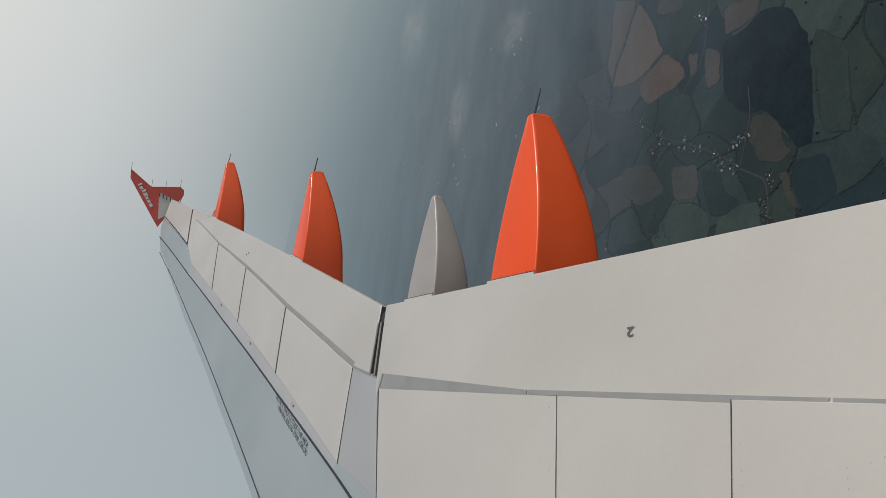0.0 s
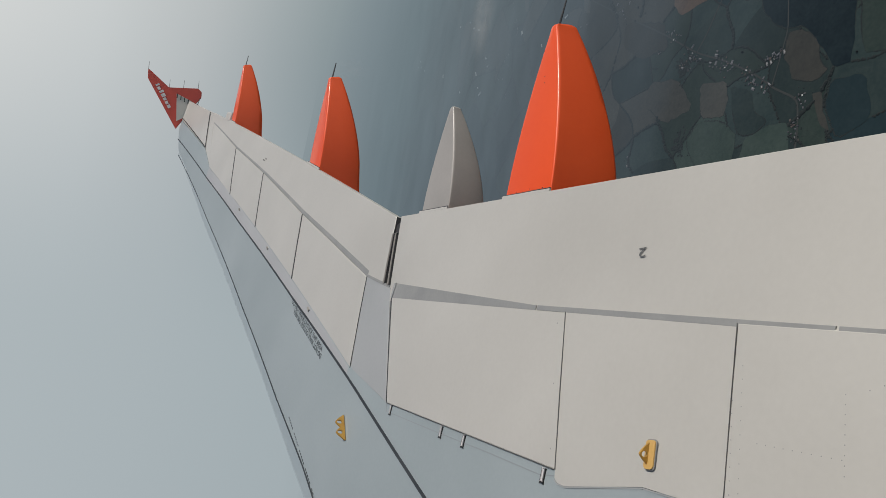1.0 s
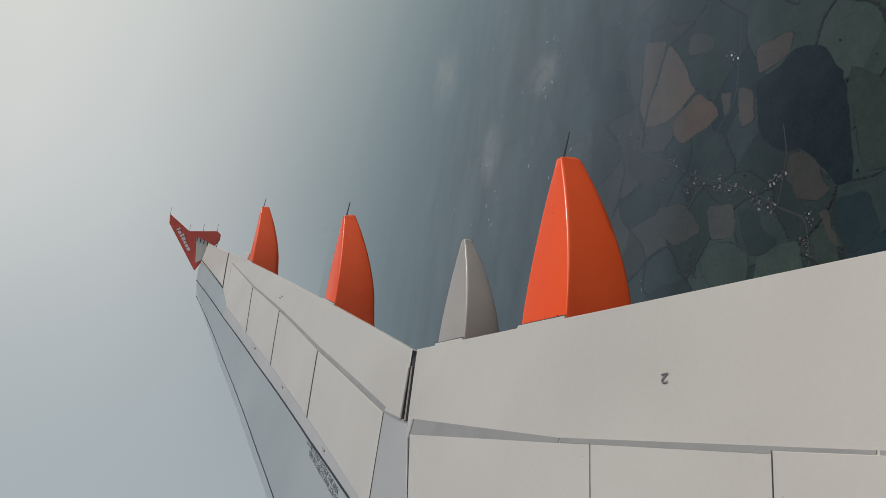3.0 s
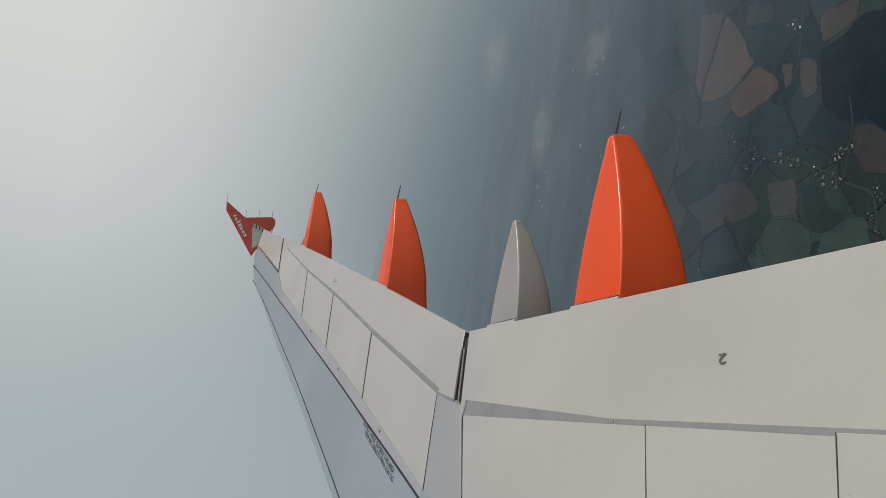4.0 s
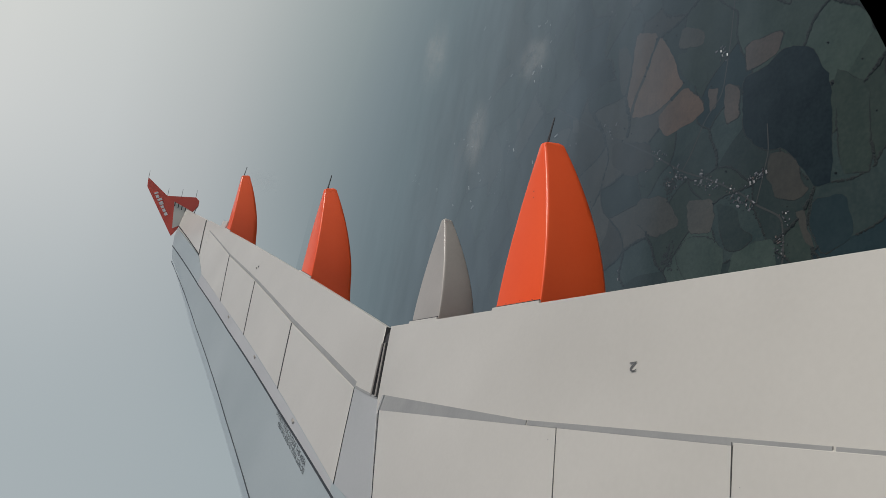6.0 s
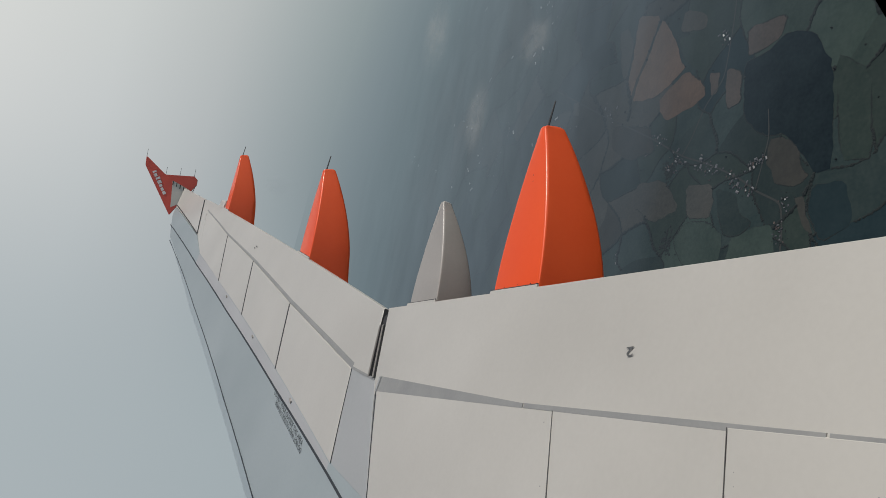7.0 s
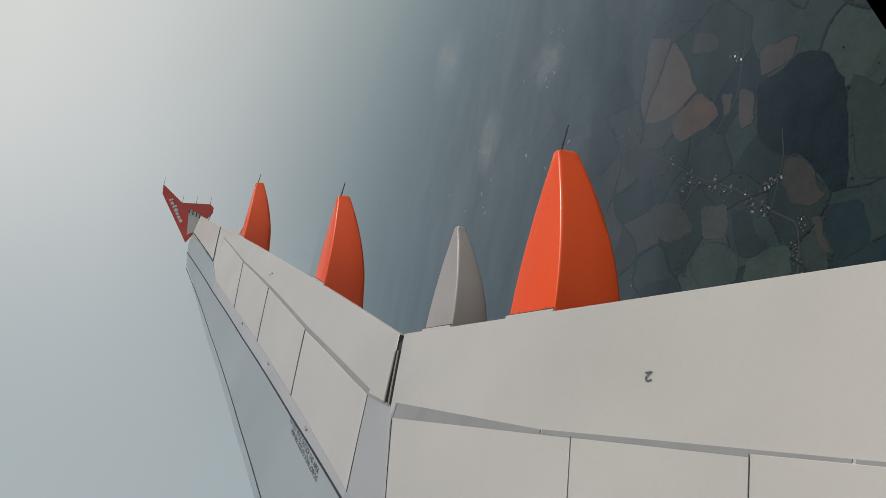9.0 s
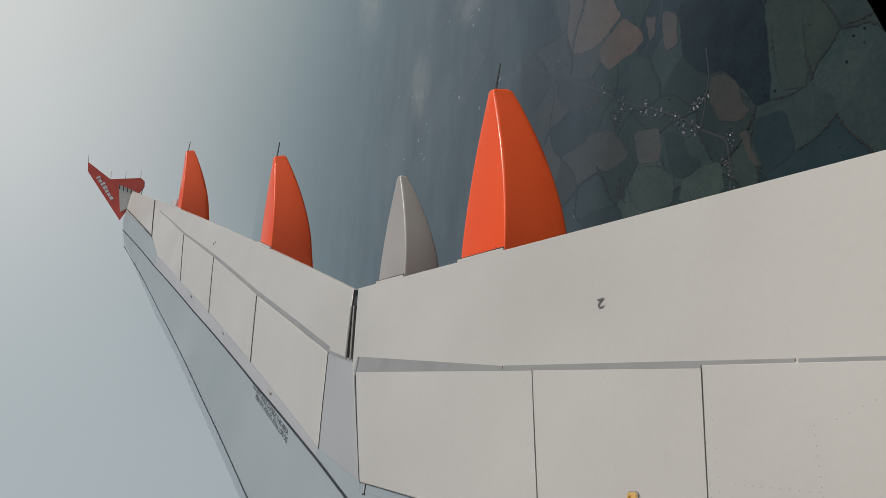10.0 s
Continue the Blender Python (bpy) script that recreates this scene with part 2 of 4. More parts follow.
# fixed panels
plate("fixed_panel", [(-0.568, 4.251), (-0.560, 3.416), (-1.094, 3.330), (-1.108, 3.60), (-1.110, 3.64), (-1.207, 4.00), (-1.207, 4.045), (-1.195, 4.068)], PANEL, wing, off=0.0025)
panel("fixed_panel", [(-0.560, 3.412), (-0.545, 1.95), (-2.2, 1.95), (-1.65, 3.24)], PANEL, wing, off=0.004, nu=6, nv=8)
panel("kink_panel", [(-0.425, 6.595), (-0.510, 6.14), (-1.19, 5.705), (-1.073, 6.415)], KINK_PAINT, wing, off=0.002, nu=6, nv=6, label="blue-grey fixed panel at the flap kink")
panel("aileron_panel", [(2.47, 14.90), (3.085, 17.0), (2.66, 17.0), (1.70, 14.36)], PANEL, wing, off=0.0, nu=8, nv=4, label="pale grey aileron panel")
panel("wing_end_panel", [(2.385, 14.575), (2.455, 14.87), (1.70, 14.34), (1.27, 13.63)], PANEL, wing, off=-0.003, nu=4, nv=4)
# pale hinge cover between the front seam and the outer spoilers
SEAM_Y, SEAM_X = [6.442, 8.063, 10.814, 13.506], [-1.132, -0.663, 0.176, 1.051]
for ya, yb in ((6.45, 8.063), (8.063, 10.814), (10.814, 13.6)):
    sa, sb = [float(np.interp(y, SEAM_Y, SEAM_X)) + 0.004 for y in (ya, yb)]
    panel("hinge_cover", [(spoiler_front(ya) - 0.006, ya), (spoiler_front(yb) - 0.006, yb), (sb, yb), (sa, ya)], COVER, wing, off=0.0015, thick=0.006, nu=8, nv=3, lip=0.0002, label="pale grey spoiler hinge cover")
# joint lines
ribbon("joint_seam", [(2.23, 16.85), (1.051, 13.506), (0.176, 10.814), (-0.663, 8.063), (-1.132, 6.442), (-1.41, 5.425), (-1.607, 4.69), (-1.95, 3.35)], 0.018, SEALANT, wing)
LEADING_SEAM = [(1.83, 16.40), (0.30, 12.65), (-0.85, 9.62), (-1.515, 7.77), (-1.824, 6.815), (-2.04, 6.236), (-3.02, 3.4)]
ribbon("leading_seam", LEADING_SEAM, 0.011, SEALANT, wing)


def slat():
    """The paler leading edge ahead of the front seam: a thin shell round the nose of the wing."""
    verts, faces, rows = [], [], 0
    ys = [3.4 + 0.325 * k for k in range(41)]
    for y in ys:
        lx = lead(y)
        back = float(np.interp(y, [q for p, q in LEADING_SEAM[::-1]], [p for p, q in LEADING_SEAM[::-1]])) - 0.004
        r = 0.10 if y < 15 else 0.06
        nose = [(lx + 0.02 - r * 0.4 * math.cos(radians(a)), top(lx, y) - r + r * math.sin(radians(a))) for a in (-90, -60, -30, 0)]
        skin = [(x, top(x, y)) for x in (lx + 0.06, (lx + 0.06 + back) / 2, max(back, lx + 0.07))]
        outer = [(x - 0.004, z) for x, z in nose] + [(lx + 0.016, top(lx, y) - 0.009)] + [(x, z + 0.003) for x, z in skin]
        inner = [(x + 0.004, z - 0.006) for x, z in outer[::-1]]
        ring = outer + inner
        rows = len(ring)
        verts += [(x, y, z) for x, z in ring]
    for j in range(len(ys) - 1):
        for i in range(rows):
            a, b = j * rows + i, j * rows + (i + 1) % rows
            faces.append([a, b, b + rows, a + rows])
    faces += [list(range(rows))[::-1], [(len(ys) - 1) * rows + i for i in range(rows)]]
    me = mesh_of("leading_edge_slat", verts, faces, SLAT)
    bm = bmesh.new()
    bm.from_mesh(me)
    bmesh.ops.recalc_face_normals(bm, faces=bm.faces)
    bm.to_mesh(me)
    bm.free()
    part("leading_edge_slat", me, wing, "paler glossy leading-edge slat")


slat()


def fairing(yc, width, depth, length, mat, ztip=0.0, rod=True, tip_w=0.10, tip_d=0.13, swell=1.7, shear=0.0, lean=0.0):
    """A tapered canoe-shaped flap track fairing that runs aft past the trailing edge; lean: how far its end stands outboard."""
    x0, z0 = trail(yc), top(trail(yc), yc) - 0.02
    verts, faces = [], []
    n = 22
    ring_n = 0
    for i in range(n + 1):
        s = i / n * 1.55 - 0.55
        x = x0 + s * length
        k = max(s, 0)
        w = tip_w + (width - tip_w) * (1 - k ** 1.75)
        d = tip_d + (depth - tip_d) * (1 - k ** swell)
        if s < 0:
            d *= 1 + 0.35 * min(-s, 0.3)
            d *= 1 - 0.25 * (max(0, -s - 0.2) / 0.35) ** 2
        z = z0 + ztip * k - 0.10 * min(1, max(0, -s - 0.2) * 3)
        r = min(0.005 + 0.008 * min(1, 2 * k), 0.16 * w)
        arc = [(w / 2 - r + r * math.sin(radians(q)), r * math.cos(radians(q)) - r) for q in range(0, 91, 15)]
        half = [(w / 2 - 2.2 * r, 0.001)] + arc + [(w / 2, -r - 0.012), (w * 0.5, -d * 0.5), (w * 0.5, -d * 0.84), (w * 0.487, -d * 0.94), (w * 0.45, -d * 0.99), (w * 0.38, -d)]
        ring = [(-a, b) for a, b in half[::-1]] + [(0, 0.004)] + half
        ring_n = len(ring)
        verts += [(x - b * shear * k, yc + a + lean * k ** 1.75, z + b + a * DIHEDRAL) for a, b in ring]
    # rounded end cap
    last = verts[-ring_n:]
    cy = sum(v[1] for v in last) / ring_n
    cz = sum(v[2] for v in last) / ring_n
    for sc, dx in ((0.9, 0.012), (0.6, 0.02)):
        verts += [(v[0] + dx, cy + (v[1] - cy) * sc, cz + (v[2] - cz) * sc) for v in last]
    for i in range(n + 2):
        for k in range(ring_n):
            a, b = i * ring_n + k, i * ring_n + (k + 1) % ring_n
            faces.append([a, b, b + ring_n, a + ring_n])
    faces += [list(range(ring_n)), list(range(len(verts) - 1, len(verts) - 1 - ring_n, -1))]
    me = mesh_of("flap_fairing", verts, faces, mat, smooth=True)
    bm = bmesh.new()
    bm.from_mesh(me)
    bmesh.ops.recalc_face_normals(bm, faces=bm.faces)
    bm.to_mesh(me)
    bm.free()
    me.set_sharp_from_angle(angle=radians(28))
    ob = part("flap_fairing", me, wing, ("orange" if mat is ORANGE else "pale grey") + " flap track fairing")
    y1, y2 = yc - width / 2 - 0.01, yc + width / 2 + 0.01
    lip = 0.014
    rod_mesh("cuff_gap", (trail(y1) + lip + 0.002, y1, top(trail(y1), y1) - 0.010), (trail(y2) + lip + 0.002, y2, top(trail(y2), y2) - 0.010), 0.004, ob)
    panel("fairing_cuff", [(trail(y1) + lip, y1), (trail(y2) + lip, y2), (trail(y2) - 0.004, y2), (trail(y1) - 0.004, y1)], PANEL, wing, off=-0.003, thick=0.012, nu=4, nv=2)
    if rod:
        tip = Vector((x0 + length + 0.005, yc + lean + tip_w * 0.1, z0 + ztip - 0.03))
        rod_mesh("static_discharger", tip, tip + Vector((0.18, 0.0, -0.026 if yc < 6 else -0.014)), 0.0068 if yc < 6 else 0.009, ob)
    return ob


def rod_mesh(name, a, b, r, parent):
    a, b = Vector(a), Vector(b)
    q = (b - a).to_track_quat("Z", "Y")
    verts, faces = [], []
    for p, rr in ((a, r), (b, r * 0.6)):
        for k in range(6):
            w = radians(60 * k)
            verts.append(p + q @ Vector((rr * math.cos(w), rr * math.sin(w), 0)))
    for k in range(6):
        faces.append([k, (k + 1) % 6, 6 + (k + 1) % 6, 6 + k])
    faces += [[5, 4, 3, 2, 1, 0], [6, 7, 8, 9, 10, 11]]
    return part(name, mesh_of(name, verts, faces, ROD), parent, "thin dark static discharge rod" if "static" in name else "")


near_fairing = fairing(4.845, 0.395, 0.395, 0.905, ORANGE, ztip=-0.03, tip_w=0.050, tip_d=0.128, swell=1.55, shear=0.12, lean=0.018)
fairing(5.875, 0.37, 0.250, 0.675, GREY_FAIRING, ztip=-0.01, rod=False, tip_w=0.055, tip_d=0.062, swell=1.5, lean=0.008)
fairing(8.764, 0.41, 0.415, 0.925, ORANGE, tip_w=0.055, tip_d=0.125, swell=1.35, shear=0.2, lean=0.012)
fairing(13.16, 0.36, 0.42, 0.93, ORANGE, tip_w=0.05, tip_d=0.125, swell=1.35, shear=0.2, lean=0.010)

# wing tip fence
def tip_fence():
    outline = [(2.46, 1.70), (3.37, 2.40), (3.55, 2.425), (3.55, 2.40), (3.278, 1.974), (3.404, 1.418), (3.345, 1.335), (3.226, 1.325), (3.05, 1.42)]
    bm = bmesh.new()
    vs = [bm.verts.new((x, 17.04, z)) for x, z in outline]
    f = bm.faces.new(vs)
    ext = bmesh.ops.extrude_face_region(bm, geom=[f])
    bmesh.ops.translate(bm, verts=[v for v in ext["geom"] if isinstance(v, bmesh.types.BMVert)], vec=(0, 0.05, 0))
    bmesh.ops.recalc_face_normals(bm, faces=bm.faces)
    bmesh.ops.bevel(bm, geom=bm.edges[:], offset=0.008, segments=2, affect="EDGES")
    me = bpy.data.meshes.new("tip_fence")
    bm.to_mesh(me)
    bm.free()
    me.materials.append(RED)
    return part("tip_fence", me, wing, "red wingtip fence with pale marking")


fence = tip_fence()
for z, x in ((1.42, 3.40), (1.70, 3.34), (1.97, 3.28), (2.42, 3.55)):
    rod_mesh("static_discharger", (x, 17.065, z), (x + 0.17, 17.065, z + 0.01), 0.005, fence)

# ---- the ground far below ----
GROUND = -800.0


def ground_material():
    m, n, l, p = material("farmland")
    geo = n.new("ShaderNodeNewGeometry")
    vor = n.new("ShaderNodeTexVoronoi")
    vor.inputs["Scale"].default_value = 0.006
    noi = n.new("ShaderNodeTexNoise")
    noi.inputs["Scale"].default_value, noi.inputs["Detail"].default_value = 0.03, 8
    l.new(geo.outputs["Position"], vor.inputs["Vector"])
    l.new(geo.outputs["Position"], noi.inputs["Vector"])
    r = ramp(n, [(0.0, (0.02, 0.035, 0.025)), (0.5, (0.03, 0.045, 0.032)), (1.0, (0.05, 0.055, 0.04))])
    mix = n.new("ShaderNodeMix")
    mix.data_type = "RGBA"
    mix.blend_type = "MULTIPLY"
    mix.inputs["Factor"].default_value = 0.6
    l.new(vor.outputs["Color"], r.inputs["Fac"])
    l.new(r.outputs["Color"], mix.inputs["A"])
    l.new(noi.outputs["Color"], mix.inputs["B"])
    l.new(mix.outputs["Result"], p.inputs["Base Color"])
    p.inputs["Roughness"].default_value = 0.95
    p.inputs["Specular IOR Level"].default_value = 0.12
    return m


gv, gf = [], []
G = 40
for j in range(G + 1):
    for i in range(G + 1):
        x, y = (i / G - 0.5) * 9700, (j / G - 0.5) * 9700
        gv.append((x, y, GROUND + 4 * noise.noise((x * 0.002, y * 0.002, 0)) - 4))
for j in range(G):
    for i in range(G):
        a = j * (G + 1) + i
        gf.append([a, a + 1, a + G + 2, a + G + 1])
ground = tagged(new("ground", mesh_of("ground", gv, gf, ground_material())), "hazy dark green farmland far below the wing", "ground", kind="structure")

# ---- backdrop, with haze painted as glow ----


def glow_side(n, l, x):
    """Tint that paints the haze brighter aft, on the sun's side, than ahead."""
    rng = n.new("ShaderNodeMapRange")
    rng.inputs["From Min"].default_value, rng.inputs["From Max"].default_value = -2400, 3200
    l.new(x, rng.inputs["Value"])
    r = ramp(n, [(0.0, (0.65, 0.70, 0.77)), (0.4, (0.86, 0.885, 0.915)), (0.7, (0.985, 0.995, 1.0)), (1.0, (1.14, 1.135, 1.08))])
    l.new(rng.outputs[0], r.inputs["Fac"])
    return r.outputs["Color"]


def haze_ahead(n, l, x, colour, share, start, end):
    """Paints the glow ahead of the aircraft as one even, pale blue-grey haze down to the land."""
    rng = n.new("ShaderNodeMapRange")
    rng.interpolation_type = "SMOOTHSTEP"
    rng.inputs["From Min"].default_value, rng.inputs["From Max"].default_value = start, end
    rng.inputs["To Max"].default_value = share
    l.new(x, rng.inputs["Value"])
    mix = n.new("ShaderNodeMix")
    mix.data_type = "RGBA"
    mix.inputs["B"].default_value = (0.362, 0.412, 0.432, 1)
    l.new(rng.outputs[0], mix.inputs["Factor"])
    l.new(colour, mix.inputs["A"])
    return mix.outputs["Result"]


def haze_backdrop():
    m = bpy.data.materials.new("painted_haze_glow")
    m.use_nodes = True
    n, l = m.node_tree.nodes, m.node_tree.links
    n.remove(n["Principled BSDF"])
    geo = n.new("ShaderNodeNewGeometry")
    sep = n.new("ShaderNodeSeparateXYZ")
    l.new(geo.outputs["Position"], sep.inputs[0])
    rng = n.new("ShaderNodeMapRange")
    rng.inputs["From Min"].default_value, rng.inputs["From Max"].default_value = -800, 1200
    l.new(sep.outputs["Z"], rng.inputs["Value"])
    # hazy daylight painted as emission colours, paler with height
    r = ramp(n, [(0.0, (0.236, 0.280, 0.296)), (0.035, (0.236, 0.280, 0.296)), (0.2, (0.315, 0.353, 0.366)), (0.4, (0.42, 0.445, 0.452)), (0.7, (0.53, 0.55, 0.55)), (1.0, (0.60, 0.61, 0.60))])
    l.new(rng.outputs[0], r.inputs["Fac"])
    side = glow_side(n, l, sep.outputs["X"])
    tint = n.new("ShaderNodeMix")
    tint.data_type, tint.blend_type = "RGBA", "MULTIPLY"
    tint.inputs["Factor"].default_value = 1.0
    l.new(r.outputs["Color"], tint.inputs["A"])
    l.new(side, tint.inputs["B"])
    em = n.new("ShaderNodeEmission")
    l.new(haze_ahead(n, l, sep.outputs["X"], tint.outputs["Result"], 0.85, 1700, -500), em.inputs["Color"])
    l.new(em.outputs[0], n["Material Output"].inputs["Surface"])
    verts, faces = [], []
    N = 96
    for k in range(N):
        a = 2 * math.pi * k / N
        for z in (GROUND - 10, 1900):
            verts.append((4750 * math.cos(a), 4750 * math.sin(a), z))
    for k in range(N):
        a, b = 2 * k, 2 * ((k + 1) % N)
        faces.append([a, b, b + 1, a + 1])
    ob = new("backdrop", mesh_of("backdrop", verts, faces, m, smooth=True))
    tagged(ob, "glowing backdrop painted as pale grey haze over the distant horizon", "backdrop", kind="structure")


haze_backdrop()


def haze_layer():
    """A thin sheet over the land that paints haze as glow, denser with the distance from the aircraft's track."""
    m = bpy.data.materials.new("painted_haze_sheet")
    m.use_nodes = True
    n, l = m.node_tree.nodes, m.node_tree.links
    n.remove(n["Principled BSDF"])
    geo = n.new("ShaderNodeNewGeometry")
    ln = n.new("ShaderNodeVectorMath")
    ln.operation = "LENGTH"
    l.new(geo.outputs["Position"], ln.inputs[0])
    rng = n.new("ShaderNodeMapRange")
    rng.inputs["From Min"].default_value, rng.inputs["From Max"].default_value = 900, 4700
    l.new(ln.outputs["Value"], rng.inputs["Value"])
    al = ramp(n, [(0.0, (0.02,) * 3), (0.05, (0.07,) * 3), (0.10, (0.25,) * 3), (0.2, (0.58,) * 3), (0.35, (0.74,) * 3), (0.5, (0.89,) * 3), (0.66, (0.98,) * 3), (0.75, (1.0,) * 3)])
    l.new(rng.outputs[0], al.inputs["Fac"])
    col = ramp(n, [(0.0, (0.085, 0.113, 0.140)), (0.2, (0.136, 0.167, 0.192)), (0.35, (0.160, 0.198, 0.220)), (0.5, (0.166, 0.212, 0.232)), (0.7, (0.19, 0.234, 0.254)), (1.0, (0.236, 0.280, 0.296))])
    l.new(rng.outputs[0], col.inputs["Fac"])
    sep = n.new("ShaderNodeSeparateXYZ")
    l.new(geo.outputs["Position"], sep.inputs[0])
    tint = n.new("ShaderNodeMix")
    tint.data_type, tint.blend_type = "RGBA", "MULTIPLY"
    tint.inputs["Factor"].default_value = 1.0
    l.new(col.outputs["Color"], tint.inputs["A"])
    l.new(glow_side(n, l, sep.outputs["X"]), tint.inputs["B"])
    # emission stands in for light scattered by the air; the sheet itself is unlit
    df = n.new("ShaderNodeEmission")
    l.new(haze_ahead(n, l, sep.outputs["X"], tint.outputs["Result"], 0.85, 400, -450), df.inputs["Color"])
    tr = n.new("ShaderNodeBsdfTransparent")
    mx = n.new("ShaderNodeMixShader")
    drift = n.new("ShaderNodeMapping")
    drift.inputs["Rotation"].default_value, drift.inputs["Scale"].default_value = (0, 0, radians(-28)), (0.35, 1.0, 1.0)
    l.new(geo.outputs["Position"], drift.inputs["Vector"])
    wisp = n.new("ShaderNodeTexNoise")
    wisp.inputs["Scale"].default_value, wisp.inputs["Detail"].default_value = 0.009, 7
    l.new(drift.outputs[0], wisp.inputs["Vector"])
    patchy = n.new("ShaderNodeMapRange")
    patchy.inputs["From Min"].default_value, patchy.inputs["From Max"].default_value = 0.3, 0.7
    patchy.inputs["To Min"].default_value, patchy.inputs["To Max"].default_value = -0.35, 0.35
    l.new(wisp.outputs["Fac"], patchy.inputs["Value"])
    clear = n.new("ShaderNodeMath")
    clear.operation = "SUBTRACT"
    clear.inputs[0].default_value = 1.0
    l.new(al.outputs["Color"], clear.inputs[1])
    swing = n.new("ShaderNodeMath")
    swing.operation = "MULTIPLY"
    l.new(clear.outputs[0], swing.inputs[0])
    l.new(patchy.outputs[0], swing.inputs[1])
    dense = n.new("ShaderNodeMath")
    dense.operation, dense.use_clamp = "MULTIPLY_ADD", True
    l.new(al.outputs["Color"], dense.inputs[0])
    l.new(swing.outputs[0], dense.inputs[1])
    l.new(al.outputs["Color"], dense.inputs[2])
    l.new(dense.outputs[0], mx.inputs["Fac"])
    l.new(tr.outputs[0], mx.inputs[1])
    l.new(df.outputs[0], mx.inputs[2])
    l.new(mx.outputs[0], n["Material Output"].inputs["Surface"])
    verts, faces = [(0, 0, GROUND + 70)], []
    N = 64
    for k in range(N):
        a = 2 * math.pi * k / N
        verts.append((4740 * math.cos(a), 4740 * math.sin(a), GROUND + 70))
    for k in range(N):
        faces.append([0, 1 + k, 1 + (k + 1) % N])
    tagged(new("painted_haze_sheet", mesh_of("painted_haze_sheet", verts, faces, m)), "thin glowing sheet over the farmland, painted as grey-blue haze", "mist", kind="stuff")


haze_layer()

# ---- cabin wall with its window, and the dark cabin round the camera ----
WIN_X, WIN_Z, WIN_W, WIN_H, WIN_R = -0.7264, 1.4914, 0.33, 0.42, 0.144


def rounded(w, h, r, n=10):
    pts = []
    for cx, cz, a0 in ((w / 2 - r, h / 2 - r, 0), (-w / 2 + r, h / 2 - r, 90), (-w / 2 + r, -h / 2 + r, 180), (w / 2 - r, -h / 2 + r, 270)):
        for k in range(n + 1):
            a = radians(a0 + 90 * k / n)
            pts.append((WIN_X + cx + r * math.cos(a), WIN_Z + cz + r * math.sin(a)))
    return pts


def cabin_wall():
    inner = rounded(WIN_W, WIN_H, WIN_R)
    # the wall's unseen length is added to keep sky light off the wing root
    outer = rounded(7.0, 1.6, 0.02)
    verts, faces = [], []
    n = len(inner)
    for y, k in ((1.88, 1.0), (1.92, 1.62)):
        verts += [(WIN_X + (x - WIN_X) * k, y, WIN_Z + (z - WIN_Z) * k) for x, z in inner] + [(x, y, z) for x, z in outer]
    for k in range(n):
        q = (k + 1) % n
        faces.append([k, q, n + q, n + k])
        faces.append([3 * n + k, 3 * n + q, 2 * n + q, 2 * n + k])
        faces.append([2 * n + k, 2 * n + q, q, k])
        faces.append([n + k, n + q, 3 * n + q, 3 * n + k])
    tagged(new("wall_window", mesh_of("wall_window", verts, faces, TRIM)), "dark cabin wall round the rounded window", "wall", kind="structure")
    # lining box lengthened to match the wall's added length
    x0, x1, z0, z1 = WIN_X - 3.5, WIN_X + 3.5, WIN_Z - 0.8, WIN_Z + 0.8
    v = [(x, y, z) for y in (0.7, 1.88) for x, z in ((x0, z0), (x1, z0), (x1, z1), (x0, z1))]
    f = [[0, 1, 2, 3], [0, 4, 5, 1], [1, 5, 6, 2], [2, 6, 7, 3], [3, 7, 4, 0]]
    tagged(new("wall_cabin", mesh_of("wall_cabin", v, f, CABIN)), "dim grey cabin lining behind the window", "wall", kind="structure")


cabin_wall()


